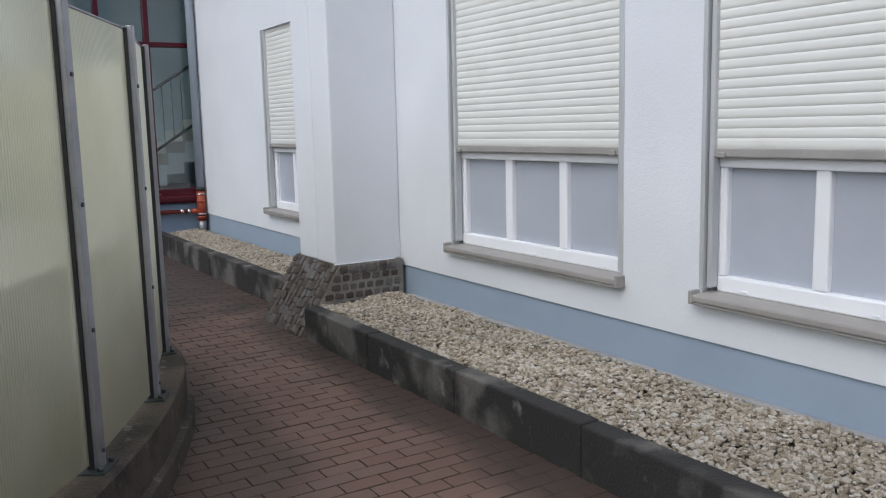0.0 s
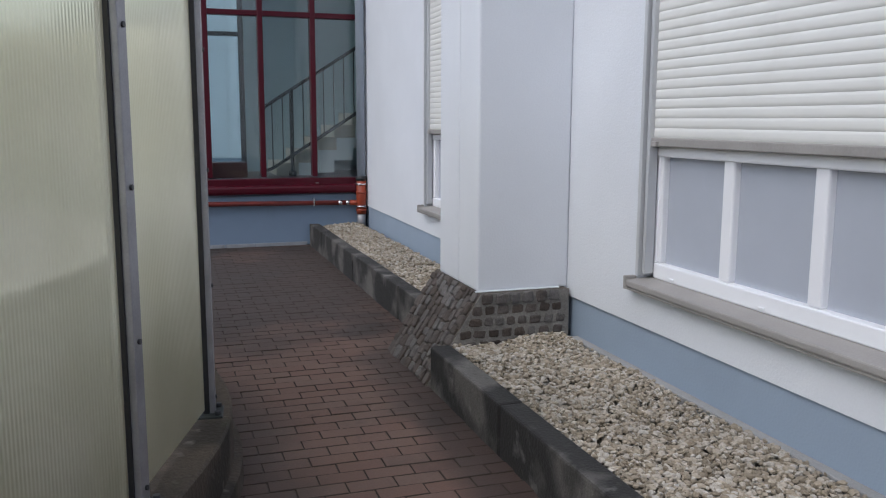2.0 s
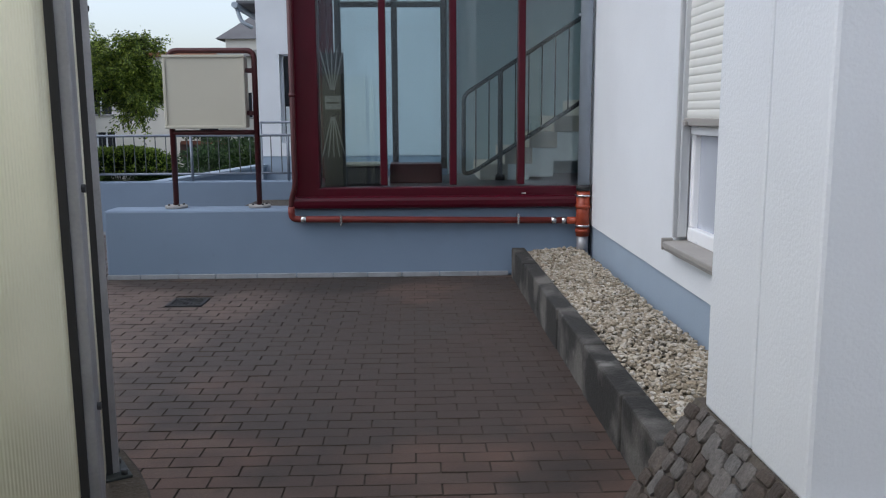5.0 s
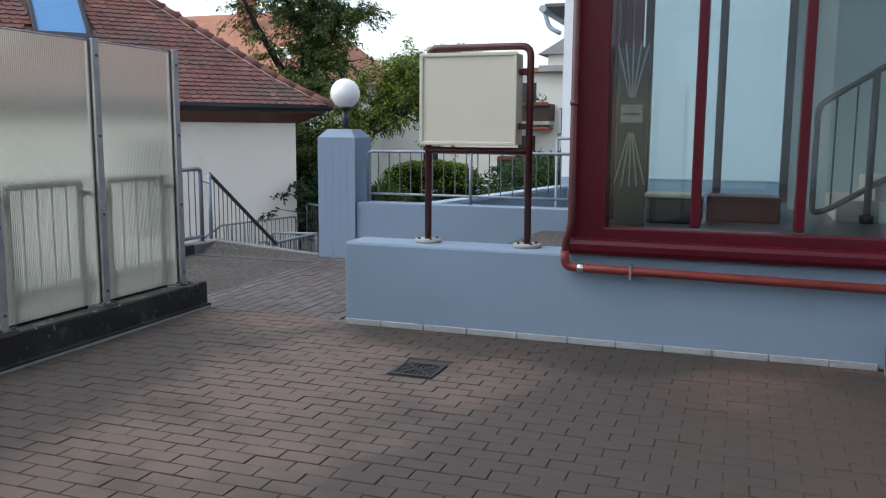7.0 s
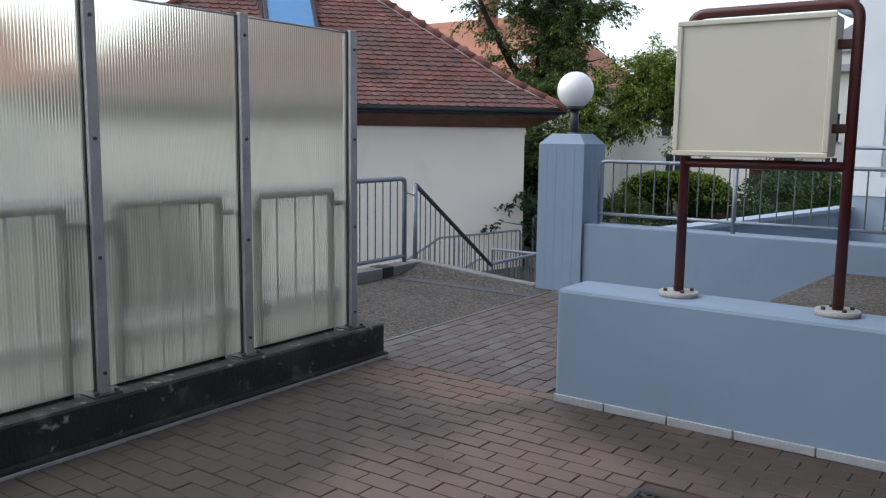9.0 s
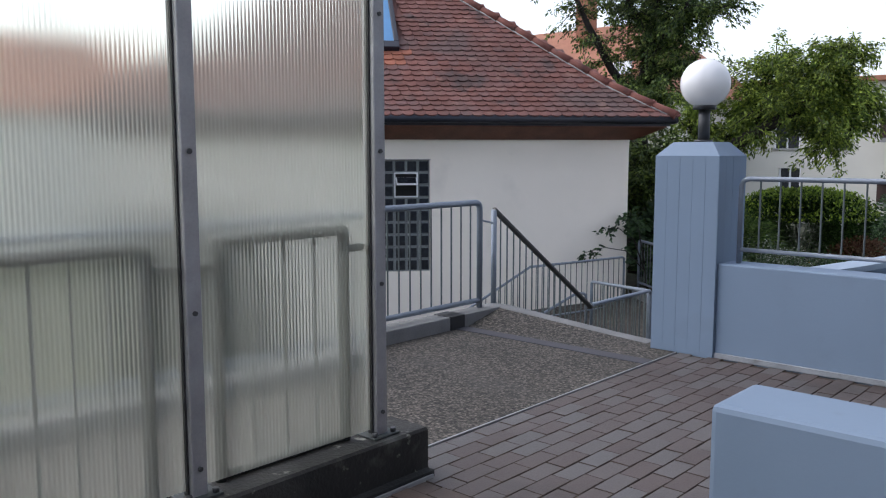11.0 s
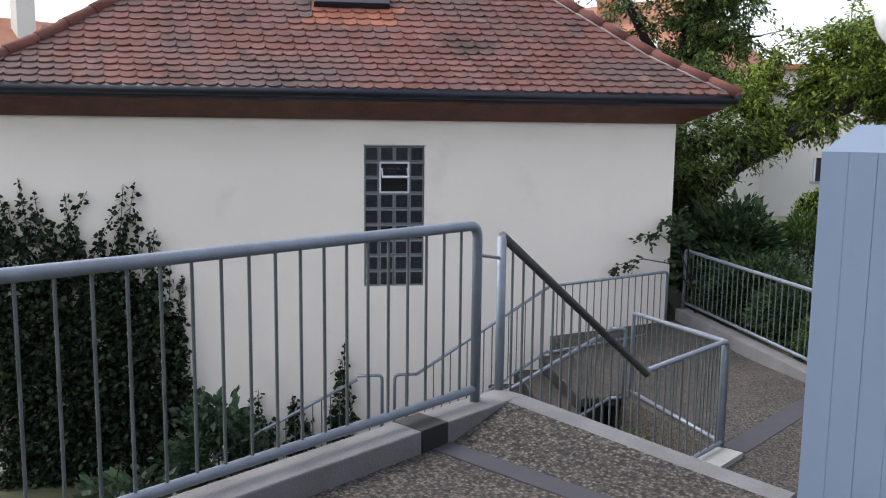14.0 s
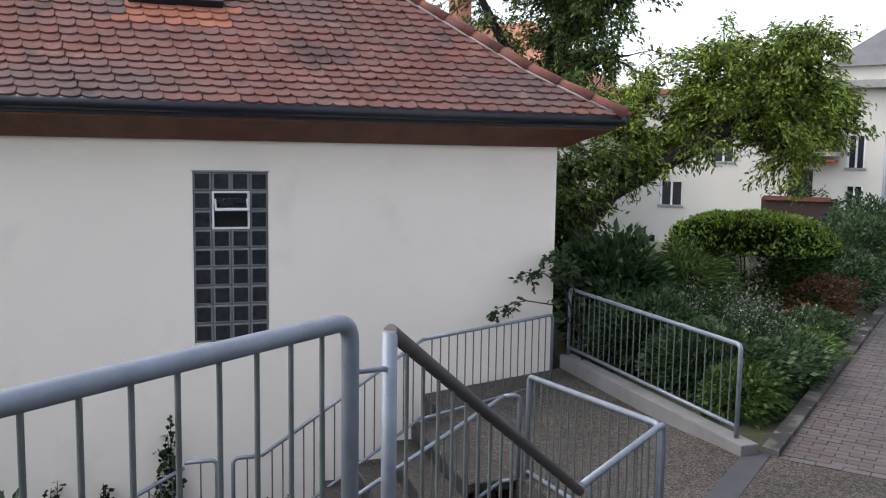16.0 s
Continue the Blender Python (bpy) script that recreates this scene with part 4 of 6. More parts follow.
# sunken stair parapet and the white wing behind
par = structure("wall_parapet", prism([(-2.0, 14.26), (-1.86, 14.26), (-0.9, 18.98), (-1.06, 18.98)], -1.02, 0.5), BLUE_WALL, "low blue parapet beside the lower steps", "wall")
structure("trim_coping", prism([(-2.03, 14.26), (-1.83, 14.26), (-0.87, 18.98), (-1.09, 18.98)], 0.5, 0.54), BLUE, "pale grey-blue coping on the parapet", "trim")
structure("wall_wing", wall_with_holes((-1.0, 19.0, 0.68), (8.0, 19.3, 8.0), [(-0.62, 0.35, 0.92, 2.45)], 0), PLASTER, "white plastered wing behind the railing", "wall")
structure("wall_wing_plinth", box((-0.99, 19.012, -1.05), (8.0, 19.3, 0.68)), BLUE, "blue-grey plinth of the wing", "wall")
structure("wall_wing_side", box((-1.0, 19.3, -1.05), (-0.7, 26, 8.0)), PLASTER, "white side wall of the wing", "wall")
wing = thing("window_wing", "dark window with a half-drawn pale curtain", "window")
part("pane", box((-0.60, 19.2, 0.94), (0.33, 19.21, 2.43)), BLOCK, wing)
part("frame", box((-0.62, 19.14, 0.92), (-0.57, 19.22, 2.45), 0.004), WHITE_FRAME, wing)
part("lower_board", box((-0.55, 19.15, 0.95), (0.33, 19.19, 1.55), 0.004), INNER_WALL, wing)
part("pot", box((-0.45, 19.1, 1.55), (-0.25, 19.19, 1.85), 0.01), CREAM_BOX, wing)
eave = thing("eave", "grey gutter end of the wing's side roof", "gutter")
part("board", box((-1.32, 19.0, 3.30), (-1.0, 22, 3.36), 0.01), SLATE, eave)
part("gutter", tube([(-1.33, 18.9, 3.27), (-1.33, 22, 3.27)], 0.055, 12), PIPE_GREY, eave)
part("outlet", tube(rounded([(-1.33, 19.05, 3.25), (-1.25, 19.05, 3.0), (-1.06, 19.02, 2.9)], 0.08), 0.035, 10), PIPE_GREY, eave)

# small vent grate in the terrace
vent = thing("terrace_grate", "small round slotted grate in the terrace", "drain")
part("plate", tube([(-3.956, 12.33, 0.0), (-3.956, 12.33, 0.006)], 0.055, 20), ALU, vent)
# black strips put the shade of open slots onto the plate
for i in range(4):
    part("slot", box((-3.996, 12.295 + i * 0.02, 0.006), (-3.916, 12.303 + i * 0.02, 0.008)), BLACK, vent)

# drain grate in the yard
grate = thing("floor_drain", "black cast iron drain grate in the paving", "drain")
GM = pose(-0.02, 10.22, 0.0) @ Matrix.Diagonal((0.85, 0.85, 1, 1))
for a, b in (((-0.16, -0.16, -0.02), (0.16, -0.13, 0.006)), ((-0.16, 0.13, -0.02), (0.16, 0.16, 0.006)), ((-0.16, -0.13, -0.02), (-0.13, 0.13, 0.006)), ((0.13, -0.13, -0.02), (0.16, 0.13, 0.006))):
    part("rim", box(a, b, 0.003, m=GM), BLACK, grate)
for k in range(4):
    Q = GM @ pose(0, 0, 0, 0, 0, 90 * k)
    for i in range(-3, 4):
        part("bar", box((i * 0.034 - 0.007, abs(i) * 0.034 + 0.004, -0.02), (i * 0.034 + 0.007, 0.131, 0.003), 0.002, m=Q), BLACK, grate)
    part("rib", box((-0.009, 0.0, -0.02), (0.009, 0.18, 0.004), 0.002, m=Q @ pose(0, 0, 0, 0, 0, 45)), BLACK, grate)
part("surround", box((-0.19, -0.19, -0.05), (0.19, 0.19, -0.006), m=GM), CONCRETE, grate)
# solid black block stands for the shaded hollow under the bars
part("pit", box((-0.15, -0.15, -0.1), (0.15, 0.15, -0.004), m=GM), BLACK, grate)

# ---------------------------------------------------------------- screens


def screen(name, label, posts, face, curb_label, curb_mat, sheet, bz=0.20, bolts=(0.30, 0.82, 1.34, 1.86)):
    """Milky panels between bolted metal posts on a kerb. face: +1 where the post's front looks to the right of the way from post to post."""
    sc = thing(name, label, "screen fence")
    rails = []
    P = [Vector((x, y, 0)) for x, y in posts]
    n = len(P)
    for i, p in enumerate(P):
        d = (P[min(i + 1, n - 1)] - P[max(i - 1, 0)]).normalized()
        o = Vector((d.y, -d.x, 0)) * face
        M = Matrix(((d.x, o.x, 0, p.x), (d.y, o.y, 0, p.y), (0, 0, 1, 0), (0, 0, 0, 1)))
        if M.determinant() < 0:
            M = M @ Matrix.Diagonal((-1, 1, 1, 1))
        ps = part("post", box((-0.028, 0.008, bz), (0.028, 0.036, 1.97), 0.004, m=M), ALU, sc, "dull aluminium post")
        part("seal", box((0.026, -0.012, bz + 0.01), (0.035, 0.014, 1.96), 0.002, m=M), BLACK, sc, "black rubber seal")
        part("seal", box((-0.035, -0.012, bz + 0.01), (-0.026, 0.010, 1.96), 0.002, m=M), BLACK, sc)
        part("back_post", box((-0.022, -0.04, bz), (0.022, -0.008, 1.95), 0.003, m=M), ALU, sc)
        part("base_plate", box((-0.07, -0.055, bz - 0.002), (0.07, 0.065, bz + 0.009), 0.003, m=M), SHADED_STEEL, sc, "dark steel base plate")
        for z in bolts:
            part("bolt", tube([M @ Vector((0, 0.03, z)), M @ Vector((0, 0.043, z))], 0.0085, 8), LAMP_BASE, ps)
        for x in (-0.05, 0.05):
            part("nut", tube([M @ Vector((x, 0.045, bz + 0.005)), M @ Vector((x, 0.045, bz + 0.025))], 0.012, 6), LAMP_BASE, sc)
    for a, b in zip(P, P[1:]):
        d = (b - a).normalized()
        o = Vector((d.y, -d.x, 0))
        w = (b - a).length - 0.05
        k = 8 * round(w / 0.015 / 2)
        vs, fs = [], []
        for j in range(k + 1):
            q = a + d * (0.025 + w * j / k) + o * 0.0022 * math.sin(j * math.pi / 2)
            vs += [(q.x, q.y, bz + 0.025), (q.x, q.y, 1.955)]
        fs = [(2 * j, 2 * j + 2, 2 * j + 3, 2 * j + 1) for j in range(k)]
        ob = soup("panel", vs, fs, sheet, sc, "ribbed milky plastic panel")
        for f in ob.data.polygons:
            f.use_smooth = True
        part("edge_strip", tube([a + d * 0.03 + Vector((0, 0, 1.957)), b - d * 0.03 + Vector((0, 0, 1.957))], 0.006, 6), ALU, sc)
    # the kerb under it, one smooth run
    pts = []
    for i in range(n - 1):
        p = [P[max(i - 1, 0)], P[i], P[i + 1], P[min(i + 2, n - 1)]]
        for j in range(5):
            t = j / 5
            pts.append(0.5 * ((2 * p[1]) + (p[2] - p[0]) * t + (2 * p[0] - 5 * p[1] + 4 * p[2] - p[3]) * t * t + (3 * p[1] - p[0] - 3 * p[2] + p[3]) * t ** 3))
    pts.append(P[-1] + (P[-1] - P[-2]).normalized() * 0.2)
    bm = bmesh.new()
    lip = 0.03 if bz < 0.25 else 0.10
    prof = [(-0.13, -0.03), (-0.13, bz - 0.01), (-0.12, bz), (0.09, bz), (0.10, bz - 0.01), (0.10, lip), (0.135, lip - 0.005), (0.135, -0.03)]
    rings = []
    for i, p in enumerate(pts):
        d = (pts[min(i + 1, len(pts) - 1)] - pts[max(i - 1, 0)]).normalized()
        o = Vector((d.y, -d.x, 0)) * face
        rings.append([bm.verts.new(p + o * u + Vector((0, 0, z))) for u, z in prof])
    m = len(prof)
    for ra, rb in zip(rings, rings[1:]):
        for j in range(m):
            bm.faces.new((ra[j], ra[(j + 1) % m], rb[(j + 1) % m], rb[j]))
    bm.faces.new(rings[0])
    bm.faces.new(list(reversed(rings[-1])))
    bmesh.ops.recalc_face_normals(bm, faces=bm.faces[:])
    structure("kerb_" + name, bm, curb_mat, curb_label, "kerb")
    return sc


A_POSTS = [(-1.35, 1.45), (-0.70, 1.90), (-0.05, 2.50), (0.456, 3.19), (0.834, 3.92), (1.08, 4.72), (1.01, 5.58), (0.728, 6.435), (0.15, 7.05), (-0.62, 7.35)]
B_POSTS = [(-1.46, 7.40), (-2.235, 7.74), (-2.34, 8.585), (-2.34, 9.435), (-2.34, 10.285), (-2.34, 11.115)]
CURVED = screen("curved_screen", "curved fence of milky ribbed panels on metal posts", A_POSTS, 1, "mossy grey-brown concrete kerb under the curved screen", MOSSY, YELLOWED, 0.29, (0.36, 0.81, 1.26, 1.71))
bm = bmesh.new()
rings = []
IN = [Vector((x, y, 0)) for x, y in A_POSTS]
for i, p in enumerate(IN):
    d = (IN[min(i + 1, len(IN) - 1)] - IN[max(i - 1, 0)]).normalized()
    o = Vector((-d.y, d.x, 0))
    rings.append([bm.verts.new(p + o * u + Vector((0, 0, z))) for u, z in ((0.42, 0.0), (0.42, 0.95), (0.58, 0.95), (0.58, 0.0))])
for ra, rb in zip(rings, rings[1:]):
    for j in range(4):
        bm.faces.new((ra[j], ra[(j + 1) % 4], rb[(j + 1) % 4], rb[j]))
bm.faces.new(rings[0])
bm.faces.new(list(reversed(rings[-1])))
bmesh.ops.recalc_face_normals(bm, faces=bm.faces[:])
structure("wall_well", bm, PALE_CONCRETE, "grey low parapet behind the curved screen", "wall")
STRAIGHT = screen("straight_screen", "straight fence of milky ribbed panels on metal posts", B_POSTS, 1, "blackened concrete kerb under the straight screen", DARK_CONCRETE, POLY)
for i, (a, b) in enumerate(zip(B_POSTS[1:], B_POSTS[2:])):
    # galvanised like the others; the backlit shade is put into darker steel
    rl = railing("steel railing panel coloured dark for backlight behind the milky screen", (a[0] - 0.045, a[1] + 0.13, 0.2), (b[0] - 0.045, b[1] - 0.13, 0.2), 0.02, 0.84, step=0.13, r=0.023, bend=0.015, top=SHADED_STEEL, steel=SHADED_STEEL, group="railing panels behind the screen")
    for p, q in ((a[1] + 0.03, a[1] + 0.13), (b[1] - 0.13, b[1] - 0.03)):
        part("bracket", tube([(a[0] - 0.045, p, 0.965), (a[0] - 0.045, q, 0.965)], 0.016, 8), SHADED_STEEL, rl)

structure("trim_kerb_foot", box((-2.203, 7.90, -0.01), (-2.194, 11.30, 0.014), 0.002), ALU, "thin metal strip along the kerb's foot", "trim")

# ---------------------------------------------------------------- terrace railing and stairs down
railing("blue-grey steel railing along the terrace edge", (-4.16, 8.53, 0.09), (-4.16, 13.97, 0.09), 0.07, 0.85, step=0.1133, r=0.024, foot=0.0)
railing("stair railing with a dark worn handrail", (-4.2, 14.2, 0.02), (-4.28, 15.82, LOW), 0.08, 0.85, top=DARK_RAIL, r=0.023, posts=(1, 0))
railing("grey steel railing beside the lower landing", (-4.28, 15.84, LOW), (-4.27, 17.0, LOW), 0.08, 0.87, r=0.02, posts=(0, 1))
part("link", tube([(-4.16, 13.98, 0.80), (-4.2, 14.19, 0.76)], 0.008, 6), GALV, bpy.data.objects["railing"])
steps = thing("outdoor_stairs", "exposed aggregate steps down from the terrace", "stairs")
for i in range(6):
    z = 0.0 - (i + 1) * 0.17
    part("step", box((-4.1, 14.15 + i * 0.27, z - 0.3), (-2.72, 14.15 + (i + 1) * 0.27 + 0.02, z), 0.008), AGG, steps)
structure("wall_stair_cheek", prism([(-4.32, 14.2), (-4.1, 14.2), (-4.1, 17.0), (-4.32, 17.0)], -3.02, LOW + 0.04), PALE_CONCRETE, "concrete cheek beside the landing", "wall")

# landing railings, in the far house's directions
railing("grey steel railing across the landing", hp(1.60, 4.78, LOW), hp(1.60, 2.92, LOW - DIP), 0.08, 0.86, r=0.02, group="landing railings")
FOOT = LOW - DIP
railing("grey steel railing along the house side of the landing", hp(0.2, 0.42, FOOT), hp(2.0, 1.32, FOOT), 0.06, 0.845, r=0.018, posts=(1, 0), group="landing railings")
railing("grey steel railing down the garden stairs", hp(2.0, 1.32, FOOT), hp(3.55, 1.42, -2.17), 0.08, 0.845, r=0.018, posts=(0, 0), group="garden stair railings")
railing("grey steel railing at the foot of the garden stairs", hp(3.55, 1.42, -2.17), hp(3.80, 1.42, -2.17), 0.08, 0.845, r=0.018, posts=(0, 1), group="garden stair railings")
railing("grey steel railing on the lower flight", hp(3.94, 1.42, -2.17), hp(4.22, 1.42, -2.17), 0.08, 0.845, r=0.018, posts=(1, 0), group="garden stair railings")
railing("grey steel railing on the lower flight", hp(4.22, 1.42, -2.17), hp(5.8, 1.42, -3.0), 0.08, 0.80, r=0.018, posts=(0, 1), group="garden stair railings")
railing("grey steel railing on the near side of the garden stairs", hp(1.66, 2.88, FOOT), hp(1.80, 2.88, FOOT), 0.0, 0.70, r=0.018, posts=(1, 0), group="garden stair railings")
railing("grey steel railing on the near side of the garden stairs", hp(1.80, 2.88, FOOT), hp(3.6, 2.95, -2.2), 0.0, 0.70, r=0.018, posts=(0, 1), group="garden stair railings")
gst = thing("garden_stairs", "weathered aggregate slab steps down to the garden", "stairs")
for i in range(6):
    z = FOOT - (i + 1) * 0.165
    q = 1.72 + i * 0.30
    part("step", box((q - 0.05, 1.22, z + 0.075), (q + 0.36, 2.86, z + 0.165), 0.014, m=HM), SLAB, gst, "dark-edged aggregate slab")
    # fronts are plain black; black risers put the gaps' shade into colour
    part("nosing", box((q + 0.352, 1.225, z + 0.01), (q + 0.364, 2.855, z + 0.145), 0.004, m=HM), BLACK, gst, "black front edge reaching over the gap below")
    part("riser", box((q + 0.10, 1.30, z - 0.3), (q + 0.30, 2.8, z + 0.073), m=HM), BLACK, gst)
structure("floor_garden_landing", box((3.52, 1.1, -3.02), (4.4, 2.95, -2.17), 0.01, m=HM), AGG, "aggregate landing of the garden stairs", "floor")
structure("kerb_fence", box((-0.29, 0.0, -1.3), (-0.11, 3.36, LOW + 0.095), 0.012, m=HM), STAIR_EDGE, "pale concrete edge under the fence", "kerb")
railing("light grey steel fence before the planted bed", hp(-0.2, 0.05, LOW + 0.1), hp(-0.2, 3.18, LOW + 0.1), 0.09, 0.79, r=0.021, step=0.12, posts=(1, 1))
structure("kerb_bed_lower", prism([(-4.2, 19.45), (-4.06, 19.4), (-3.9, 60), (-4.04, 60)], -1.3, LOW + 0.05), CONCRETE, "grey edging of the planted bed", "kerb")

# ---------------------------------------------------------------- far house with tiled roof
GB = (3.31, 4.07, -0.57, 1.21)
wall = wall_with_holes((0, -0.3, -3.05), (8.6, 0.0, 1.75), [GB], 0)
bmesh.ops.transform(wall, matrix=HM, verts=wall.verts[:])
structure("wall_far_house", wall, CREAM, "smooth cream rendered house wall", "wall")
structure("wall_far_house_right", box((0.001, -8.2, -3.05), (0.3, -0.3, 1.75), m=HM), CREAM, "cream side wall of the house", "wall")
structure("wall_far_house_left", box((8.3, -8.2, -3.05), (8.599, -0.3, 1.75), m=HM), CREAM, "cream side wall of the house", "wall")
# black colour stands in for the unlit room
structure("wall_far_house_inside", box((0.3, -1.4, -3.05), (8.3, -1.3, 1.75), m=HM), UNLIT_BLACK, "black sheet for the unlit room behind the glass blocks", "wall")
fas = thing("trim_fascia", "red-brown stained timber eaves", "eaves", kind="structure")
for side in (0, 1):
    bm = bmesh.new()
    ends = []
    for far in (0, 1):
        ring = []
        for d, z in ((0.004, 1.53), (0.06, 1.53), (0.45, 1.72), (0.45, 1.79), (0.004, 1.79)):
            ring.append(bm.verts.new((8.6 if far else -d, d, z) if side == 0 else (-d, -8.6 if far else d, z)))
        ends.append(ring)
    for j in range(5):
        bm.faces.new((ends[0][j], ends[0][(j + 1) % 5], ends[1][(j + 1) % 5], ends[1][j]))
    bm.faces.new(ends[1])
    bmesh.ops.recalc_face_normals(bm, faces=bm.faces[:])
    bmesh.ops.transform(bm, matrix=HM, verts=bm.verts[:])
    part("soffit", bm, WOOD, fas)
part("gutter", tube([hp(-0.56, 0.52, 1.835), hp(8.8, 0.52, 1.835)], 0.062, 14), GUTTER, fas, "dark metal gutter")
part("gutter", tube([hp(-0.56, 0.52, 1.835), hp(-0.56, -8.6, 1.835)], 0.062, 14), GUTTER, fas)
part("gutter_board", box((-0.50, 0.40, 1.74), (8.7, 0.47, 1.86), 0.004, m=HM), GUTTER, fas)

# glass block window
gw = thing("glass_block_window", "dark glass block window with a tilted vent pane", "window")
gx0, gx1, gz0, gz1 = GB
part("mortar", box((gx0, -0.12, gz0), (gx1, -0.055, gz1), m=HM), GROUT, gw)
part("reveal", box((gx0 - 0.012, -0.02, gz1), (gx1 + 0.012, 0.004, gz1 + 0.015), 0.002, m=HM), PALE_CONCRETE, gw)
cw, ch = (gx1 - gx0) / 4, (gz1 - gz0) / 9
for i in range(4):
    for j in range(9):
        if i in (1, 2) and j in (6, 7):
            continue
        x, z = gx0 + i * cw, gz0 + j * ch
        b = part("block", box((x + 0.006, -0.06, z + 0.006), (x + cw - 0.006, -0.03, z + ch - 0.006), 0.008, m=HM), BLOCK_RIM, gw)
        part("face", box((x + 0.022, -0.05, z + 0.022), (x + cw - 0.022, -0.026, z + ch - 0.022), 0.006, m=HM), BLOCK, b)
vx0, vx1, vz0, vz1 = gx0 + cw, gx0 + 3 * cw, gz0 + 6 * ch, gz0 + 8 * ch
# black sheet over the mortar paints the vent's unlit opening
part("dark_gap", box((vx0, -0.06, vz0), (vx1, -0.045, vz1), m=HM), UNLIT_BLACK, gw)
for a, b in (((vx0, vz0), (vx1, vz0 + 0.022)), ((vx0, vz1 - 0.022), (vx1, vz1)), ((vx0, vz0), (vx0 + 0.022, vz1)), ((vx1 - 0.022, vz0), (vx1, vz1))):
    part("vent_frame", box((a[0], -0.045, a[1]), (b[0], -0.012, b[1]), 0.003, m=HM), WHITE_FRAME, gw, "white vent frame")
TM = HM @ pose((vx0 + vx1) / 2, -0.02, vz1 - 0.085, 58)
part("vent_pane", box((-cw + 0.022, -0.008, -0.20), (cw - 0.022, 0.008, 0.0), 0.003, m=TM), WHITE_FRAME, gw, "tilted white vent pane")
part("vent_glass", box((-cw + 0.04, 0.0085, -0.165), (cw - 0.04, 0.012, -0.01), m=TM), BLOCK, gw)

# roof
SL = radians(39)


def up_roof(t):
    """Out from the wall and height at t metres up the slope, flared at the eaves."""
    if t < 0.9:
        a = radians(33)
        return 0.56 - t * math.cos(a), 1.86 + t * math.sin(a)
    a = radians(33)
    d, z = 0.56 - 0.9 * math.cos(a), 1.86 + 0.9 * math.sin(a)
    return d - (t - 0.9) * math.cos(SL), z + (t - 0.9) * math.sin(SL)


roof = thing("roof_far_house", "weathered red beaver-tail tiled hip roof", "roof", kind="structure")
TT = 5.9
for face in range(2):
    bm = bmesh.new()
    prev = None
    for t in (0.0, 0.45, 0.9, 2.5, 4.2, TT):
        d, z = up_roof(t)
        k = 0.56 - d
        if face == 0:
            row = [bm.verts.new(hp(-0.56 + k, d, z - 0.02)), bm.verts.new(hp(8.76 - k, d, z - 0.02))]
        else:
            row = [bm.verts.new(hp(-0.56 + k, d, z - 0.02)), bm.verts.new(hp(-0.56 + k, -8.6 + k, z - 0.02))]
        if prev:
            bm.faces.new((prev[0], prev[1], row[1], row[0]))
        prev = row
    part("underlay", bm, TILE_JOINED, roof)
bm = bmesh.new()
prev = None
for t in (0.0, 0.9, TT):
    d, z = up_roof(t)
    k = 0.56 - d
    row = [bm.verts.new(hp(8.76 - k, d, z - 0.02)), bm.verts.new(hp(8.76 - k, -8.6 + k, z - 0.02))]
    if prev:
        bm.faces.new((prev[0], prev[1], row[1], row[0]))
    prev = row
part("underlay", bm, TILE_JOINED, roof)


def tail_tile():
    """One tile with a rounded lower end: x along the eaves, y up the slope."""
    w, h, th = 0.171, 0.30, 0.019
    edge = [(-w / 2, h), (-w / 2, 0.055)] + [(-w / 2 * math.cos(a), 0.055 - 0.055 * math.sin(a)) for a in (0.5, 1.05, 1.57, 2.09, 2.64)] + [(w / 2, 0.055), (w / 2, h)]
    top = [(x, y, th if y < 0.1 else 0.004) for x, y in edge]
    n = len(edge)
    low = [(x, y, 0.0 if y < 0.1 else -0.006) for x, y in edge]
    faces = [tuple(range(n - 1, -1, -1))] + [(i, (i + 1), n + i + 1, n + i) for i in range(1, n - 2)]
    return top + low, [tuple(range(n))[::-1]] + faces[1:]


TV, TF = tail_tile()
tile_me = bpy.data.meshes.new("tile")
tile_me.from_pydata(TV, [], TF)
tile_me.materials.append(TILE)
rt = random.Random(9)
new_me = tile_me.copy()
new_me.materials[0] = NEW_TILE
vs, fs, count = [], [], 0
SKY0, SKY1, SKT0, SKT1 = 3.70, 4.66, 2.03, 3.73
for r in range(34):
    t = r * 0.15
    d, z = up_roof(t)
    d2, z2 = up_roof(t + 0.15)
    ang = math.atan2(z2 - z, d - d2)
    k = 0.56 - d
    s = -0.56 + k + (0.09 if r % 2 else 0.0)
    while s < 8.76 - k:
        if not (SKY0 - 0.08 < s < SKY1 + 0.08 and SKT0 - 0.1 < t < SKT1):
            M = HM @ pose(s + rt.uniform(-0.004, 0.004), d, z + rt.uniform(0, 0.004)) @ Matrix(((1, 0, 0, 0), (0, -math.cos(ang), math.sin(ang), 0), (0, math.sin(ang), math.cos(ang), 0), (0, 0, 0, 1))) @ pose(0, 0, 0.014, -4.5 + rt.uniform(-1.2, 1.2), rt.uniform(-1.5, 1.5), rt.uniform(-1.5, 1.5))
            fresh = SKY0 - 0.15 < s < SKY1 + 0.1 and 10 <= r < 13 and rt.random() < 0.85
            if fresh or (r < 11 and 0.3 < s < 5.6 and count < 282):
                ob = new("tile", new_me if fresh else tile_me)
                ob.parent = roof
                ob.matrix_local = M
                count += 0 if fresh else 1
            else:
                n0 = len(vs)
                vs += [tuple(M @ Vector(v)) for v in TV]
                fs += [tuple(n0 + i for i in f) for f in TF]
        s += 0.178
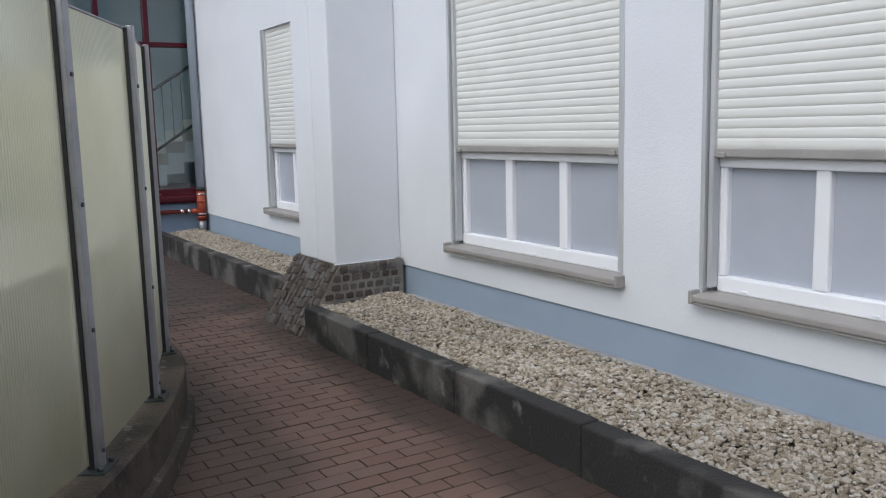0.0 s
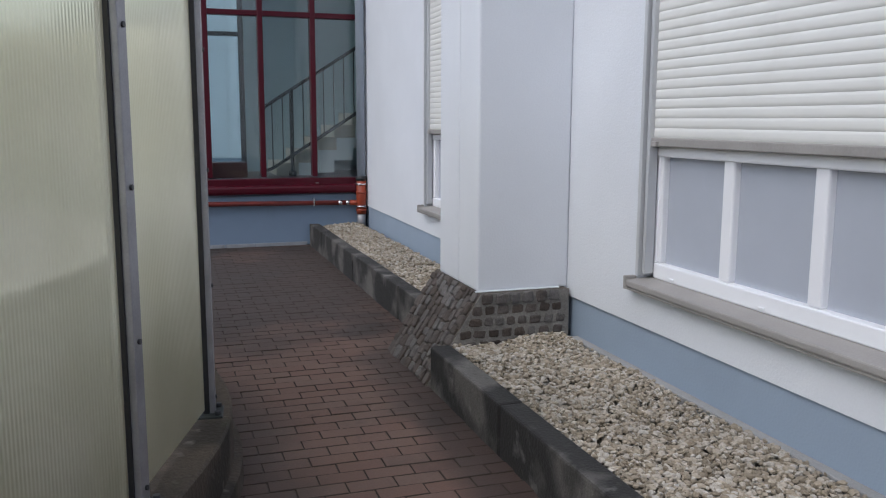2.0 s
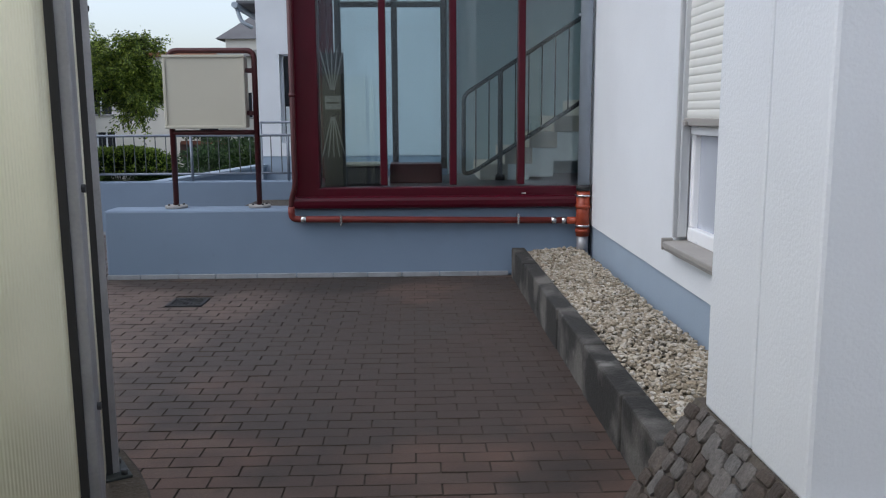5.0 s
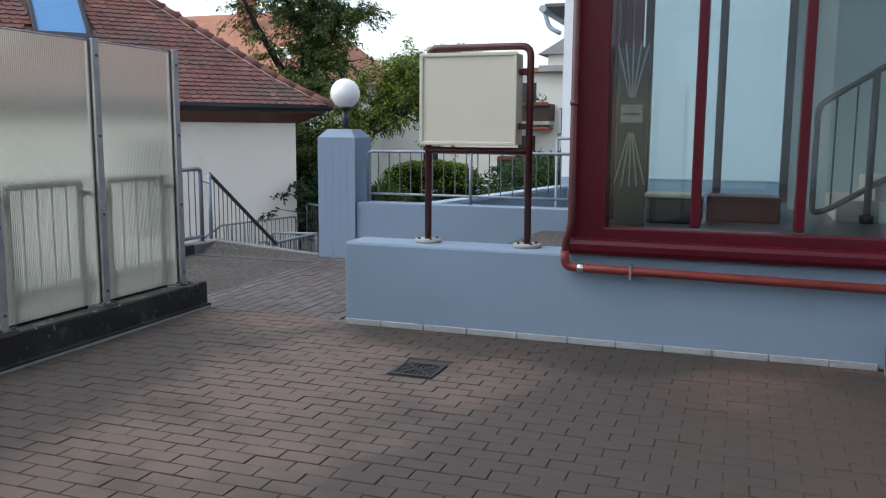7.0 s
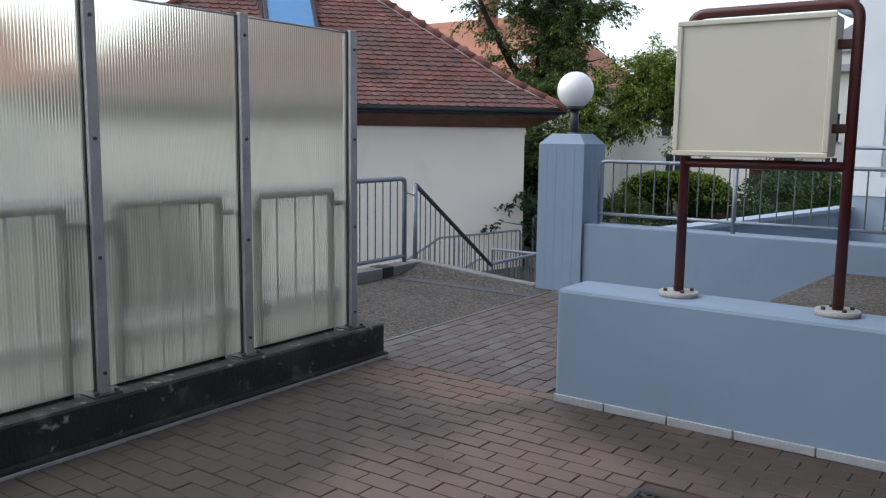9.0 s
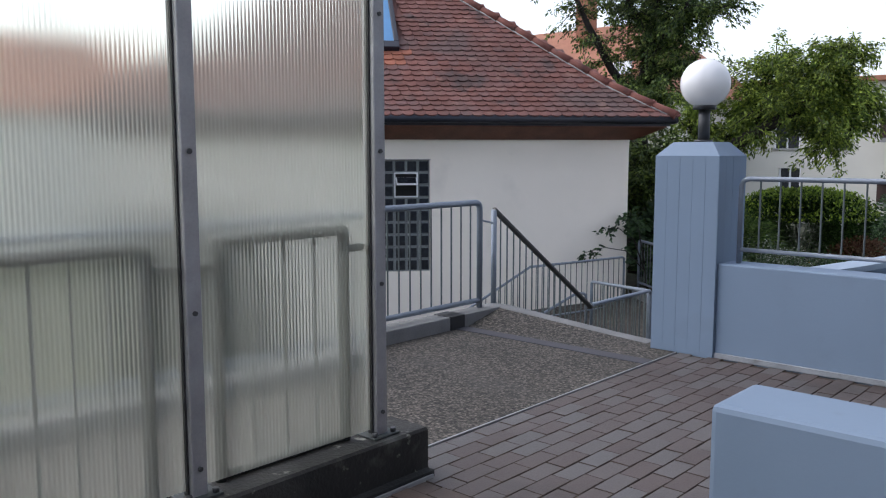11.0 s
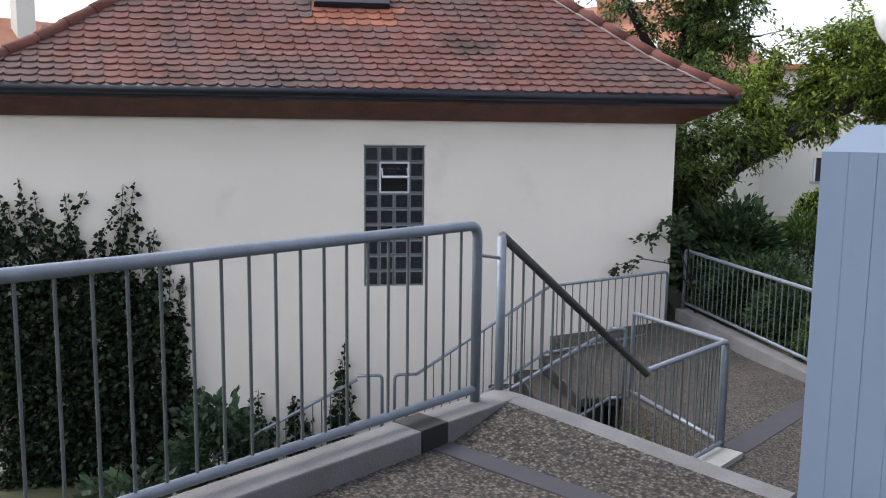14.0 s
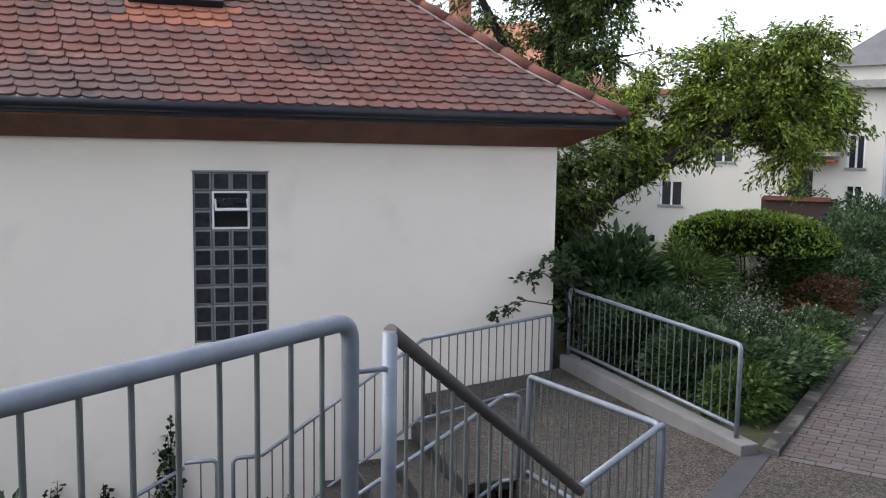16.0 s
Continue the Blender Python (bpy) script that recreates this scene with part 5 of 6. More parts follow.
tagged(soup("tiles", vs, fs, TILE_JOINED, roof), kind="stuff")
# hip caps
for side in (0, 1):
    t = 0.0
    while t < TT - 0.3:
        q = []
        for tt in (t, t + 0.40):
            d, z = up_roof(tt)
            k = 0.56 - d
            q.append(hp(-0.56 + k, d, z + 0.03) if side == 0 else hp(8.76 - k, d, z + 0.03))
        part("hip_cap", tube(q, 0.085, 10, r_end=0.068), HIP, roof, "orange-red hip cap")
        t += 0.33
line = []
for tt in (0.05, 0.45, 0.9, 2.5, 4.2, TT - 0.3):
    d, z = up_roof(tt)
    line.append(hp(-0.56 + 0.56 - d + 0.095, d, z + 0.035))
part("mortar_line", tube(line, 0.016, 8), PALE_CONCRETE, roof, "pale mortar line along the hip")
# roof window
rw = thing("roof_window", "dark framed roof window, reflected sky painted in its pane", "roof window")
d0, z0 = up_roof(SKT0)
RM = HM @ pose((SKY0 + SKY1) / 2, d0, z0 + 0.02) @ Matrix(((1, 0, 0, 0), (0, -math.cos(SL), math.sin(SL), 0), (0, math.sin(SL), math.cos(SL), 0), (0, 0, 0, 1)))
for a, b in (((-0.5, -0.12, 0), (0.5, 0.07, 0.09)), ((-0.5, 1.6, 0), (0.5, 1.7, 0.09)), ((-0.5, 0.07, 0), (-0.42, 1.6, 0.09)), ((0.42, 0.07, 0), (0.5, 1.6, 0.09))):
    part("frame", box(a, b, 0.01, m=RM), GUTTER, rw)
part("pane", box((-0.42, 0.07, 0.05), (0.42, 1.6, 0.06), m=RM), SKY_PANE, rw, "pane coloured with reflected sky blue")
# ---------------------------------------------------------------- plants


def foliage(name, pts, size, material, parent=None, label="", seed=0, hang=0.0, slim=0.45, dirs=None):
    """Pointed leaves, one at each point, folded along the middle."""
    rg = np.random.RandomState(seed)
    pts = np.asarray(pts, float)
    n = len(pts)
    d = rg.normal(size=(n, 3)) if dirs is None else np.asarray(dirs) + rg.normal(size=(n, 3)) * 0.45
    d[:, 2] = d[:, 2] * 0.6 - hang
    d /= np.linalg.norm(d, axis=1, keepdims=True)
    w = np.cross(d, rg.normal(size=(n, 3)) * 0.9 + (0, 0, 0.45))
    w /= np.linalg.norm(w, axis=1, keepdims=True) + 1e-9
    u = np.cross(w, d)
    ln = size * rg.uniform(0.6, 1.25, (n, 1))
    v = np.stack([pts, pts + d * ln * 0.45 + w * ln * slim * 0.5 + u * ln * 0.08, pts + d * ln, pts + d * ln * 0.45 - w * ln * slim * 0.5 + u * ln * 0.08], 1).reshape(-1, 3)
    i = np.arange(n)[:, None] * 4
    f = np.concatenate([i + (0, 1, 2), i + (0, 2, 3)], 1).reshape(-1, 3)
    # the two halves share their middle edge, so that a leaf is one island
    return soup(name, v.tolist(), f.tolist(), material, parent, label)


def sprays(limbs, count, reach, per, seed, droop=0.25, up=0.3, gap=0.06):
    """Points along thin twigs that leave the limbs, and the twigs themselves."""
    rg = random.Random(seed)
    pts, dirs, twigs = [], [], []
    for _ in range(count):
        limb = rg.choice(limbs)
        i = rg.randrange(len(limb) - 1)
        p = Vector(limb[i]).lerp(Vector(limb[i + 1]), rg.random())
        d = Vector((rg.gauss(0, 1), rg.gauss(0, 1), rg.gauss(up, 0.7))).normalized()
        ln = reach * rg.uniform(0.35, 1.0)
        line = [p.copy()]
        for k in range(5):
            p = p + d * ln / 5
            d = (d + Vector((rg.gauss(0, 0.22), rg.gauss(0, 0.22), rg.gauss(-droop * 0.4, 0.15)))).normalized()
            line.append(p.copy())
        twigs.append(line)
        for _ in range(per):
            t = rg.uniform(0.8, 5)
            k = min(int(t), 4)
            q = line[k].lerp(line[k + 1], t - k)
            pts.append((q.x + rg.gauss(0, gap), q.y + rg.gauss(0, gap), q.z + rg.gauss(0, gap)))
            dd = (line[k + 1] - line[k]).normalized()
            dirs.append((dd.x, dd.y, dd.z))
    return pts, dirs, twigs


def tree(label, trunk, r0, r1, limbs, count, reach, per, material, seed, leaf=0.13, droop=0.3, up=0.3, bare=False):
    tr = thing("tree", label, "tree")
    part("trunk", tube(trunk, r0, 12, r_end=r1), BARK, tr, "dark rough bark")
    for lb, ra in limbs:
        part("limb", tube(lb, ra, 8, r_end=ra * 0.35), BARK, tr)
    pts, dirs, twigs = sprays([lb for lb, _ in limbs] + ([] if bare else [trunk[len(trunk) // 2:]]), count, reach, per, seed, droop, up)
    bm = bmesh.new()
    for tw in twigs:
        tube(tw, 0.014, 4, bm=bm, cap=False, r_end=0.004)
    tagged(part("branchwork", bm, BARK, tr), kind="stuff")
    tagged(foliage("crown", pts, leaf, material, tr, seed=seed, hang=0.45, slim=0.36, dirs=np.array(dirs) * 0.6), kind="stuff")
    return tr


tree("leaning tree with yellow-green feathery leaves", [(-8.3, 23.9, -1.2), (-8.15, 23.98, -0.05), (-7.55, 24.34, 0.92), (-6.71, 24.86, 1.49), (-6.08, 25.24, 1.92), (-5.6, 25.53, 2.3)], 0.18, 0.10,
     [([(-6.08, 25.24, 1.92), (-5.7, 25.9, 2.6), (-5.3, 26.3, 3.1)], 0.06), ([(-6.4, 25.05, 1.7), (-6.5, 25.4, 2.5), (-6.2, 25.6, 3.1)], 0.05),
      ([(-5.6, 25.53, 2.3), (-5.2, 26.0, 2.4), (-5.0, 26.4, 2.1)], 0.06), ([(-5.6, 25.53, 2.3), (-5.3, 25.75, 2.6), (-5.05, 25.9, 2.2), (-4.95, 26.0, 1.6)], 0.05), ([(-5.6, 25.53, 2.3), (-5.3, 25.7, 2.9), (-5.0, 25.9, 3.3)], 0.05), ([(-7.0, 24.9, 1.4), (-6.7, 25.3, 2.0), (-6.3, 25.6, 2.5)], 0.04),
      ([(-5.8, 25.4, 2.1), (-5.45, 25.6, 1.9), (-5.2, 25.7, 1.4)], 0.04), ([(-7.3, 24.5, 1.1), (-7.6, 24.7, 1.9), (-7.4, 25.1, 2.6)], 0.05)], 520, 0.95, 92, LEAF, 11, leaf=0.098, droop=0.3, up=0.35, bare=True)
tree("tall tree with dark feathery leaves behind the house", [(-9.9, 26.8, -1.2), (-9.85, 26.7, 1.0), (-9.8, 26.6, 2.1), (-9.6, 26.6, 3.3), (-9.4, 26.5, 4.5), (-9.2, 26.5, 6.0)], 0.26, 0.12,
     [([(-9.75, 26.6, 2.3), (-10.2, 26.0, 3.2), (-10.5, 25.4, 4.2), (-10.8, 25.0, 5.2)], 0.12), ([(-9.6, 26.6, 3.2), (-9.0, 26.3, 4.0), (-8.4, 26.2, 4.6)], 0.07),
      ([(-9.5, 26.5, 3.9), (-9.8, 25.8, 4.8), (-9.6, 25.4, 5.4)], 0.06), ([(-9.7, 26.6, 2.8), (-8.8, 26.4, 3.2), (-8.1, 26.4, 3.2)], 0.05), ([(-9.8, 26.6, 2.0), (-9.2, 25.9, 2.4), (-8.7, 25.5, 2.5)], 0.05), ([(-9.5, 26.5, 3.6), (-8.7, 26.8, 4.4), (-7.9, 27.0, 4.5)], 0.06), ([(-9.3, 26.5, 4.8), (-8.8, 26.6, 5.4), (-8.2, 26.7, 5.6)], 0.05)], 430, 1.15, 84, LEAF_DARK, 12, leaf=0.105)
tree("small dark tree filling the gap beside the house", [(-8.6, 23.3, -1.1), (-8.5, 23.4, 0.3), (-8.3, 23.7, 1.2)], 0.09, 0.05,
     [([(-8.5, 23.4, 0.3), (-8.0, 23.4, 0.6), (-7.5, 23.5, 0.8)], 0.04), ([(-8.4, 23.6, 0.9), (-7.9, 23.9, 1.3), (-7.4, 24.2, 1.3)], 0.04), ([(-8.5, 23.4, 0.0), (-8.0, 23.8, 0.1), (-7.4, 23.9, 0.2)], 0.03)], 210, 0.8, 62, LEAF_DARK, 13, leaf=0.11)


def bush(name, label, category, c, r, n, leaf, material, seed, lump=0.25, hang=0.0, slim=0.55, group="", power=2.0, tips=0, radial=False):
    """A shrub: a stem and leaves in a lumpy shell, denser outside, with gaps."""
    rg = np.random.RandomState(seed)
    d = rg.normal(size=(n, 3))
    d /= np.linalg.norm(d, axis=1, keepdims=True)
    d[:, 2] = np.where(d[:, 2] < -0.75, -d[:, 2], d[:, 2])
    ph = rg.uniform(0, 6.28, 9)
    wob = sum(np.sin(d @ rg.normal(size=3) * (2.5 + k) + ph[k]) for k in range(6)) / 6
    rad = (rg.uniform(0.03, 1.0, n) ** 0.4) * (1 + lump * wob * 1.6)
    sq = (np.abs(d) ** power).sum(1) ** (-1 / power)
    p = d * (rad * sq)[:, None] * r + c
    b = thing(name, label, category, group)
    tagged(foliage("leafage", p, leaf, material, b, seed=seed, hang=hang, slim=slim, dirs=d * 0.5 if radial else None), kind="stuff")
    # brighter leaf colour on the upper side only
    if tips:
        k = rg.choice(np.nonzero(d[:, 2] > 0.25)[0], tips)
        q = d[k] * (sq[k] * rg.uniform(0.9, 1.06, tips) * (1 + lump * wob[k] * 1.6))[:, None] * r + c
        tagged(foliage("young_foliage", q, leaf, TIPS, b, seed=seed + 1, slim=slim, dirs=np.tile((0, 0, 0.8), (tips, 1))), kind="stuff")
    bm = bmesh.new()
    for k in range(5):
        e = Vector(c) + Vector(d[k] * np.array(r) * 0.7)
        tube([Vector((c[0], c[1], c[2] - r[2])), Vector(c) * 0.5 + e * 0.5 - Vector((0, 0, r[2] * 0.3)), e], 0.02, 5, bm=bm, r_end=0.006)
    part("stem", bm, BARK, b)
    return b


bush("hedge", "rounded clipped hedge with bright tips", "hedge", (-6.05, 26.7, -0.28), (1.25, 0.9, 0.80), 24000, 0.075, HEDGE, 21, 0.10, power=3.4, tips=3800)
bush("shrub", "dark broad-leaved shrub beside the house corner", "shrub", (-6.9, 22.9, -0.45), (0.8, 0.65, 0.8), 4200, 0.15, SHRUB, 22, group="bed shrubs")
bush("shrub", "bright arching shrub behind the fence", "shrub", (-6.4, 24.3, -0.45), (0.75, 0.55, 0.62), 3840, 0.15, FERN, 23, 0.2, 0.2, 0.16, group="bed shrubs", radial=True)


def flowering(label, c, rx, ry, stems, height, seed):
    """Upright stems with small leaves below and tiny pale flower heads above."""
    rg = random.Random(seed)
    fl = thing("shrub", label, "shrub", "bed shrubs")
    bm, low, top = bmesh.new(), [], []
    for _ in range(stems):
        p = Vector((c[0] + rg.gauss(0, rx * 0.5), c[1] + rg.gauss(0, ry * 0.5), c[2]))
        h = height * rg.uniform(0.6, 1.1)
        d = Vector((rg.gauss(0, 0.28), rg.gauss(0, 0.28), 1.0)).normalized()
        tube([p, p + d * h * 0.5, p + d * h + Vector((rg.gauss(0, 0.05), rg.gauss(0, 0.05), 0))], 0.005, 4, bm=bm, cap=False)
        for k in range(34):
            t = rg.uniform(0.1, 0.85)
            q = p + d * h * t
            low.append((q.x + rg.gauss(0, 0.05), q.y + rg.gauss(0, 0.05), q.z + rg.gauss(0, 0.03)))
        for k in range(16):
            q = p + d * h * rg.uniform(0.72, 1.05)
            top.append((q.x + rg.gauss(0, 0.045), q.y + rg.gauss(0, 0.045), q.z + rg.gauss(0, 0.02)))
    tagged(part("stem", bm, SHRUB, fl), kind="stuff")
    tagged(foliage("leafage", low, 0.07, SHRUB, fl, seed=seed), kind="stuff")
    tagged(foliage("blossom", top, 0.03, SILVER, fl, seed=seed + 1, slim=0.9), kind="stuff")
    return fl


flowering("silver-grey flowering sprays behind the fence", (-5.75, 23.0, -1.1), 0.75, 0.5, 95, 0.92, 24)
flowering("silver-grey flowering sprays at the bed's middle", (-5.1, 23.3, -1.1), 0.5, 0.5, 60, 0.75, 25)
bush("shrub", "dense green shrub against the fence", "shrub", (-5.9, 21.8, -0.70), (0.9, 0.5, 0.50), 6500, 0.085, SHRUB, 26, group="bed shrubs")
bush("shrub", "dense green shrub against the fence", "shrub", (-5.05, 21.2, -0.78), (0.75, 0.55, 0.44), 5600, 0.08, SHRUB, 27, group="bed shrubs")
bush("shrub", "light green low shrub at the bed's corner", "shrub", (-4.66, 20.75, -0.88), (0.40, 0.6, 0.30), 3200, 0.07, FERN, 28, group="bed shrubs")
bush("shrub", "russet-leaved shrub in the bed", "shrub", (-4.85, 26.3, -0.72), (0.55, 0.5, 0.42), 2400, 0.08, RUSSET, 29, group="bed shrubs")
bush("shrub", "green shrub beside the path", "shrub", (-4.6, 24.4, -0.88), (0.45, 0.8, 0.30), 2880, 0.07, SHRUB, 30, group="bed shrubs")
bush("shrub", "dark green shrub by the far path", "shrub", (-4.9, 31.5, -0.45), (1.0, 1.3, 0.85), 4800, 0.11, SHRUB, 31, group="bed shrubs")
bush("shrub", "green shrub by the far path", "shrub", (-4.7, 28.3, -0.65), (0.65, 0.9, 0.5), 2880, 0.09, SHRUB, 32, group="bed shrubs")
bush("shrub", "tall dark shrub in the bed", "shrub", (-4.9, 34.5, -0.35), (1.2, 1.3, 1.0), 5200, 0.11, SHRUB, 33, group="bed shrubs")
bush("shrub", "dark green shrub before the far houses", "shrub", (-2.2, 26.0, -0.3), (1.4, 1.0, 0.95), 5600, 0.10, HEDGE, 34, group="shrubs beyond the wall")
bush("shrub", "low green plants along the edging", "shrub", (-4.5, 22.1, -0.86), (0.42, 0.9, 0.3), 3520, 0.07, SHRUB, 61, group="bed shrubs")
bush("shrub", "low green plants along the edging", "shrub", (-4.5, 23.3, -0.9), (0.38, 0.8, 0.24), 2400, 0.065, FERN, 62, group="bed shrubs")
bush("shrub", "dark green shrub behind the fence", "shrub", (-6.4, 22.4, -0.7), (0.8, 0.6, 0.55), 4160, 0.09, SHRUB, 63, group="bed shrubs")
bush("flowers", "orange daisies in the planted bed", "flowers", (-4.75, 24.8, -0.72), (0.4, 0.5, 0.16), 34, 0.06, BLOOM, 36, slim=0.9)
bush("flowers", "small pale flowers along the edging", "flowers", (-4.3, 25.2, -0.95), (0.2, 1.3, 0.08), 160, 0.06, SILVER, 37, slim=0.9)
tw = thing("shrub", "leafy twigs of a shrub against the cream wall", "shrub")
limbs = [[hp(-0.25, 0.35, LOW), hp(-0.2, 0.3, -0.6), hp(0.1, 0.22, -0.28), hp(0.45, 0.2, -0.22), hp(0.8, 0.2, -0.3)],
         [hp(-0.2, 0.3, -0.6), hp(-0.05, 0.2, -0.1), hp(0.2, 0.18, 0.08), hp(0.45, 0.18, 0.1)],
         [hp(-0.2, 0.3, -0.5), hp(-0.1, 0.25, 0.1), hp(0.02, 0.2, 0.28)]]
for lb in limbs:
    part("branch", tube(lb, 0.012, 6, r_end=0.004), BARK, tw)
pts, dirs, twigs = sprays([lb[1:] for lb in limbs], 34, 0.22, 13, 38, 0.2, 0.1, 0.02)
tagged(foliage("leafage", pts, 0.085, SHRUB, tw, seed=38, slim=0.6, dirs=dirs), kind="stuff")
bush("shrub", "broad-leaved grey-green plant below the terrace", "shrub", tuple(hp(6.5, 2.2, -2.5)), (0.5, 0.5, 0.45), 1100, 0.11, BROAD, 57, 0.4, slim=0.75)
bush("ground_cover", "small-leaved green plants below the landing", "plants", tuple(hp(2.6, 3.9, -1.55)), (0.9, 0.9, 0.42), 3200, 0.055, FERN, 39)
bush("ground_cover", "small-leaved green plants beside the steps", "plants", tuple(hp(3.6, 3.6, -2.0)), (0.9, 0.7, 0.5), 1500, 0.06, SHRUB, 40)


def climber(label, s0, s1, z0, tops, n, seed, shoots=9, reach=(0.25, 0.7), span=None):
    """Ivy on the cream wall: a dense uneven sheet with separate shoots above and beside it."""
    rg = np.random.RandomState(seed)
    iv = thing("ivy", label, "climbing plant")
    P, bm = [], bmesh.new()
    ks, zs = [t[0] for t in tops], [t[1] for t in tops]
    while len(P) < n:
        s = rg.uniform(s0, s1)
        z = rg.uniform(z0, max(zs) + 0.2)
        edge = np.interp(s, ks, zs) + 0.18 * math.sin(s * 21 + seed) + 0.10 * math.sin(s * 47)
        if z < edge and rg.uniform() < min(1.0, 0.25 + (edge - z) * 1.6) and rg.uniform() < 0.45 + 0.55 * (math.sin(s * 13 + z * 9) * math.sin(z * 7 - s * 5) > -0.55):
            P.append(tuple(hp(s, abs(rg.normal(0, 0.07)) + 0.02, z)))
    a, b = span or (s0, s1)
    for k in range(int((b - a) * shoots)):
        s = rg.uniform(a, b)
        top = np.interp(s, ks, zs) - 0.15
        ln, lean = rg.uniform(*reach), rg.normal(0.0, 0.22)
        line = [hp(s - lean * ln * j / 4, 0.03 + 0.012 * j, top + ln * j / 4) for j in range(5)]
        tube(line, 0.004, 4, bm=bm, cap=False)
        m = int(ln * 42)
        for j in range(m):
            t = 3.99 * j / m
            q = line[int(t)].lerp(line[int(t) + 1], t - int(t))
            w = 0.045 * (1 - 0.6 * j / m)
            P.append((q.x + HU.x * w * (1 if j % 2 else -1), q.y + HU.y * w * (1 if j % 2 else -1), q.z + rg.normal(0, 0.006)))
    tagged(part("shoot", bm, BARK, iv), kind="stuff")
    tagged(foliage("leafage", P, 0.078, IVY, iv, seed=seed, hang=0.45, slim=0.85), kind="stuff")
    return iv


climber("dense dark ivy climbing the cream wall", 6.22, 8.55, -3.0, [(6.22, -1.5), (6.32, -0.95), (6.42, -0.7), (6.5, -0.45), (6.8, -0.2), (7.0, 0.15), (7.25, -0.1), (7.6, 0.1), (8.55, 0.2)], 16000, 51, 12, (0.3, 0.8), (6.2, 8.5))
climber("young ivy shoots on the cream wall", 4.2, 4.55, -3.0, [(4.2, -2.3), (4.35, -1.75), (4.55, -2.3)], 700, 52, 16, (0.3, 0.75))
climber("young ivy shoots on the cream wall", 4.75, 5.05, -3.0, [(4.75, -2.4), (4.9, -2.0), (5.05, -2.4)], 450, 53, 14, (0.25, 0.5))
climber("young ivy shoots on the cream wall", 5.2, 5.7, -3.0, [(5.2, -2.6), (5.45, -2.1), (5.7, -2.4)], 700, 54, 9, (0.2, 0.5))
climber("thin ivy shoots at the garden stairs", 3.1, 3.7, -2.7, [(3.1, -2.4), (3.7, -2.4)], 60, 55, 7, (0.15, 0.3))
bush("shrub", "broad-leaved grey-green plant by the cream wall", "shrub", tuple(hp(5.75, 1.3, -2.3)), (0.45, 0.5, 0.75), 2300, 0.105, BROAD, 54, 0.4, slim=0.75)

# ---------------------------------------------------------------- far houses
FY = 52.0
flats = thing("apartment_building", "pale apartment building with balconies behind the trees", "building")
wins = [(-7.9, -7.2, 1.3, 2.65), (-7.9, -7.2, -0.75, 0.5), (-5.6, -4.9, 1.3, 2.65), (-5.6, -4.9, -0.75, 0.5), (-16.3, -15.0, 1.5, 2.8), (-16.0, -14.9, -0.6, 0.5), (-13.6, -12.6, 1.5, 2.8), (-16.9, -16.1, -2.9, -2.1), (-19.5, -18.4, 1.5, 2.8)]
part("wall", wall_with_holes((-26, FY, -3.2), (-1.0, FY + 0.4, 4.6), wins, 0), FAR_WALL, flats)
for a, b, c, d in wins:
    w = part("window", box((a, FY + 0.16, c), (b, FY + 0.2, d)), BLOCK, flats, "dark window")
    part("frame", box((a, FY + 0.1, c), (a + 0.08, FY + 0.18, d)), WHITE_FRAME, w)
    part("frame", box((b - 0.08, FY + 0.1, c), (b, FY + 0.18, d)), WHITE_FRAME, w)
    part("frame", box(((a + b) / 2 - 0.04, FY + 0.1, c), ((a + b) / 2 + 0.04, FY + 0.18, d)), WHITE_FRAME, w)
    part("sill", box((a - 0.08, FY - 0.08, c - 0.1), (b + 0.08, FY + 0.1, c), 0.01), PALE_CONCRETE, w)
for z in (-0.95, 1.95):
    bl = part("balcony", box((-11.0, FY - 1.4, z - 0.2), (-8.15, FY, z), 0.02), PALE_CONCRETE, flats, "balcony with a brown parapet")
    part("parapet", box((-11.0, FY - 1.42, z), (-8.15, FY - 1.34, z + 0.92), 0.02), PARAPET, bl)
    part("parapet", box((-8.22, FY - 1.4, z), (-8.14, FY, z + 0.92), 0.02), PARAPET, bl)
    part("flower_box", box((-10.9, FY - 1.6, z + 0.8), (-8.2, FY - 1.42, z + 1.0), 0.02), WOOD, bl)
    rg = np.random.RandomState(int(z * 10) + 50)
    q = np.stack([rg.uniform(-10.8, -8.3, 260), FY - 1.5 + rg.normal(0, 0.08, 260), z + 1.05 + np.abs(rg.normal(0, 0.16, 260))], -1)
    tagged(foliage("balcony_plants", q, 0.16, SHRUB, bl, seed=3), kind="stuff")
    part("door", box((-10.2, FY - 0.02, z), (-9.2, FY - 0.004, z + 2.1)), BLOCK, bl)
part("awning", box((-9.6, FY - 1.3, 1.5), (-8.2, FY - 0.1, 1.62), 0.02), BRIGHT_ORANGE, flats, "orange awning")
part("cornice", box((-9.0, FY - 0.5, 4.6), (-1.0, FY + 0.4, 4.95), 0.03), PALE_CONCRETE, flats)
part("attic", box((-8.7, FY + 0.5, 4.95), (-1.0, FY + 8, 5.6)), FAR_WALL, flats)
bm = prism([(-9.2, FY + 0.2), (-0.5, FY + 0.2), (-0.5, FY + 9), (-9.2, FY + 9)], 5.6, 8.4)
for v in bm.verts:
    if v.co.z > 7:
        v.co.x = -4.85 + (v.co.x + 4.85) * 0.25
        v.co.y = FY + 4.6 + (v.co.y - FY - 4.6) * 0.1
part("roof", bm, SLATE, flats)
part("eave", box((-24, FY - 0.3, 4.6), (-9.0, FY + 0.4, 4.85), 0.03), FAR_TILE, flats)
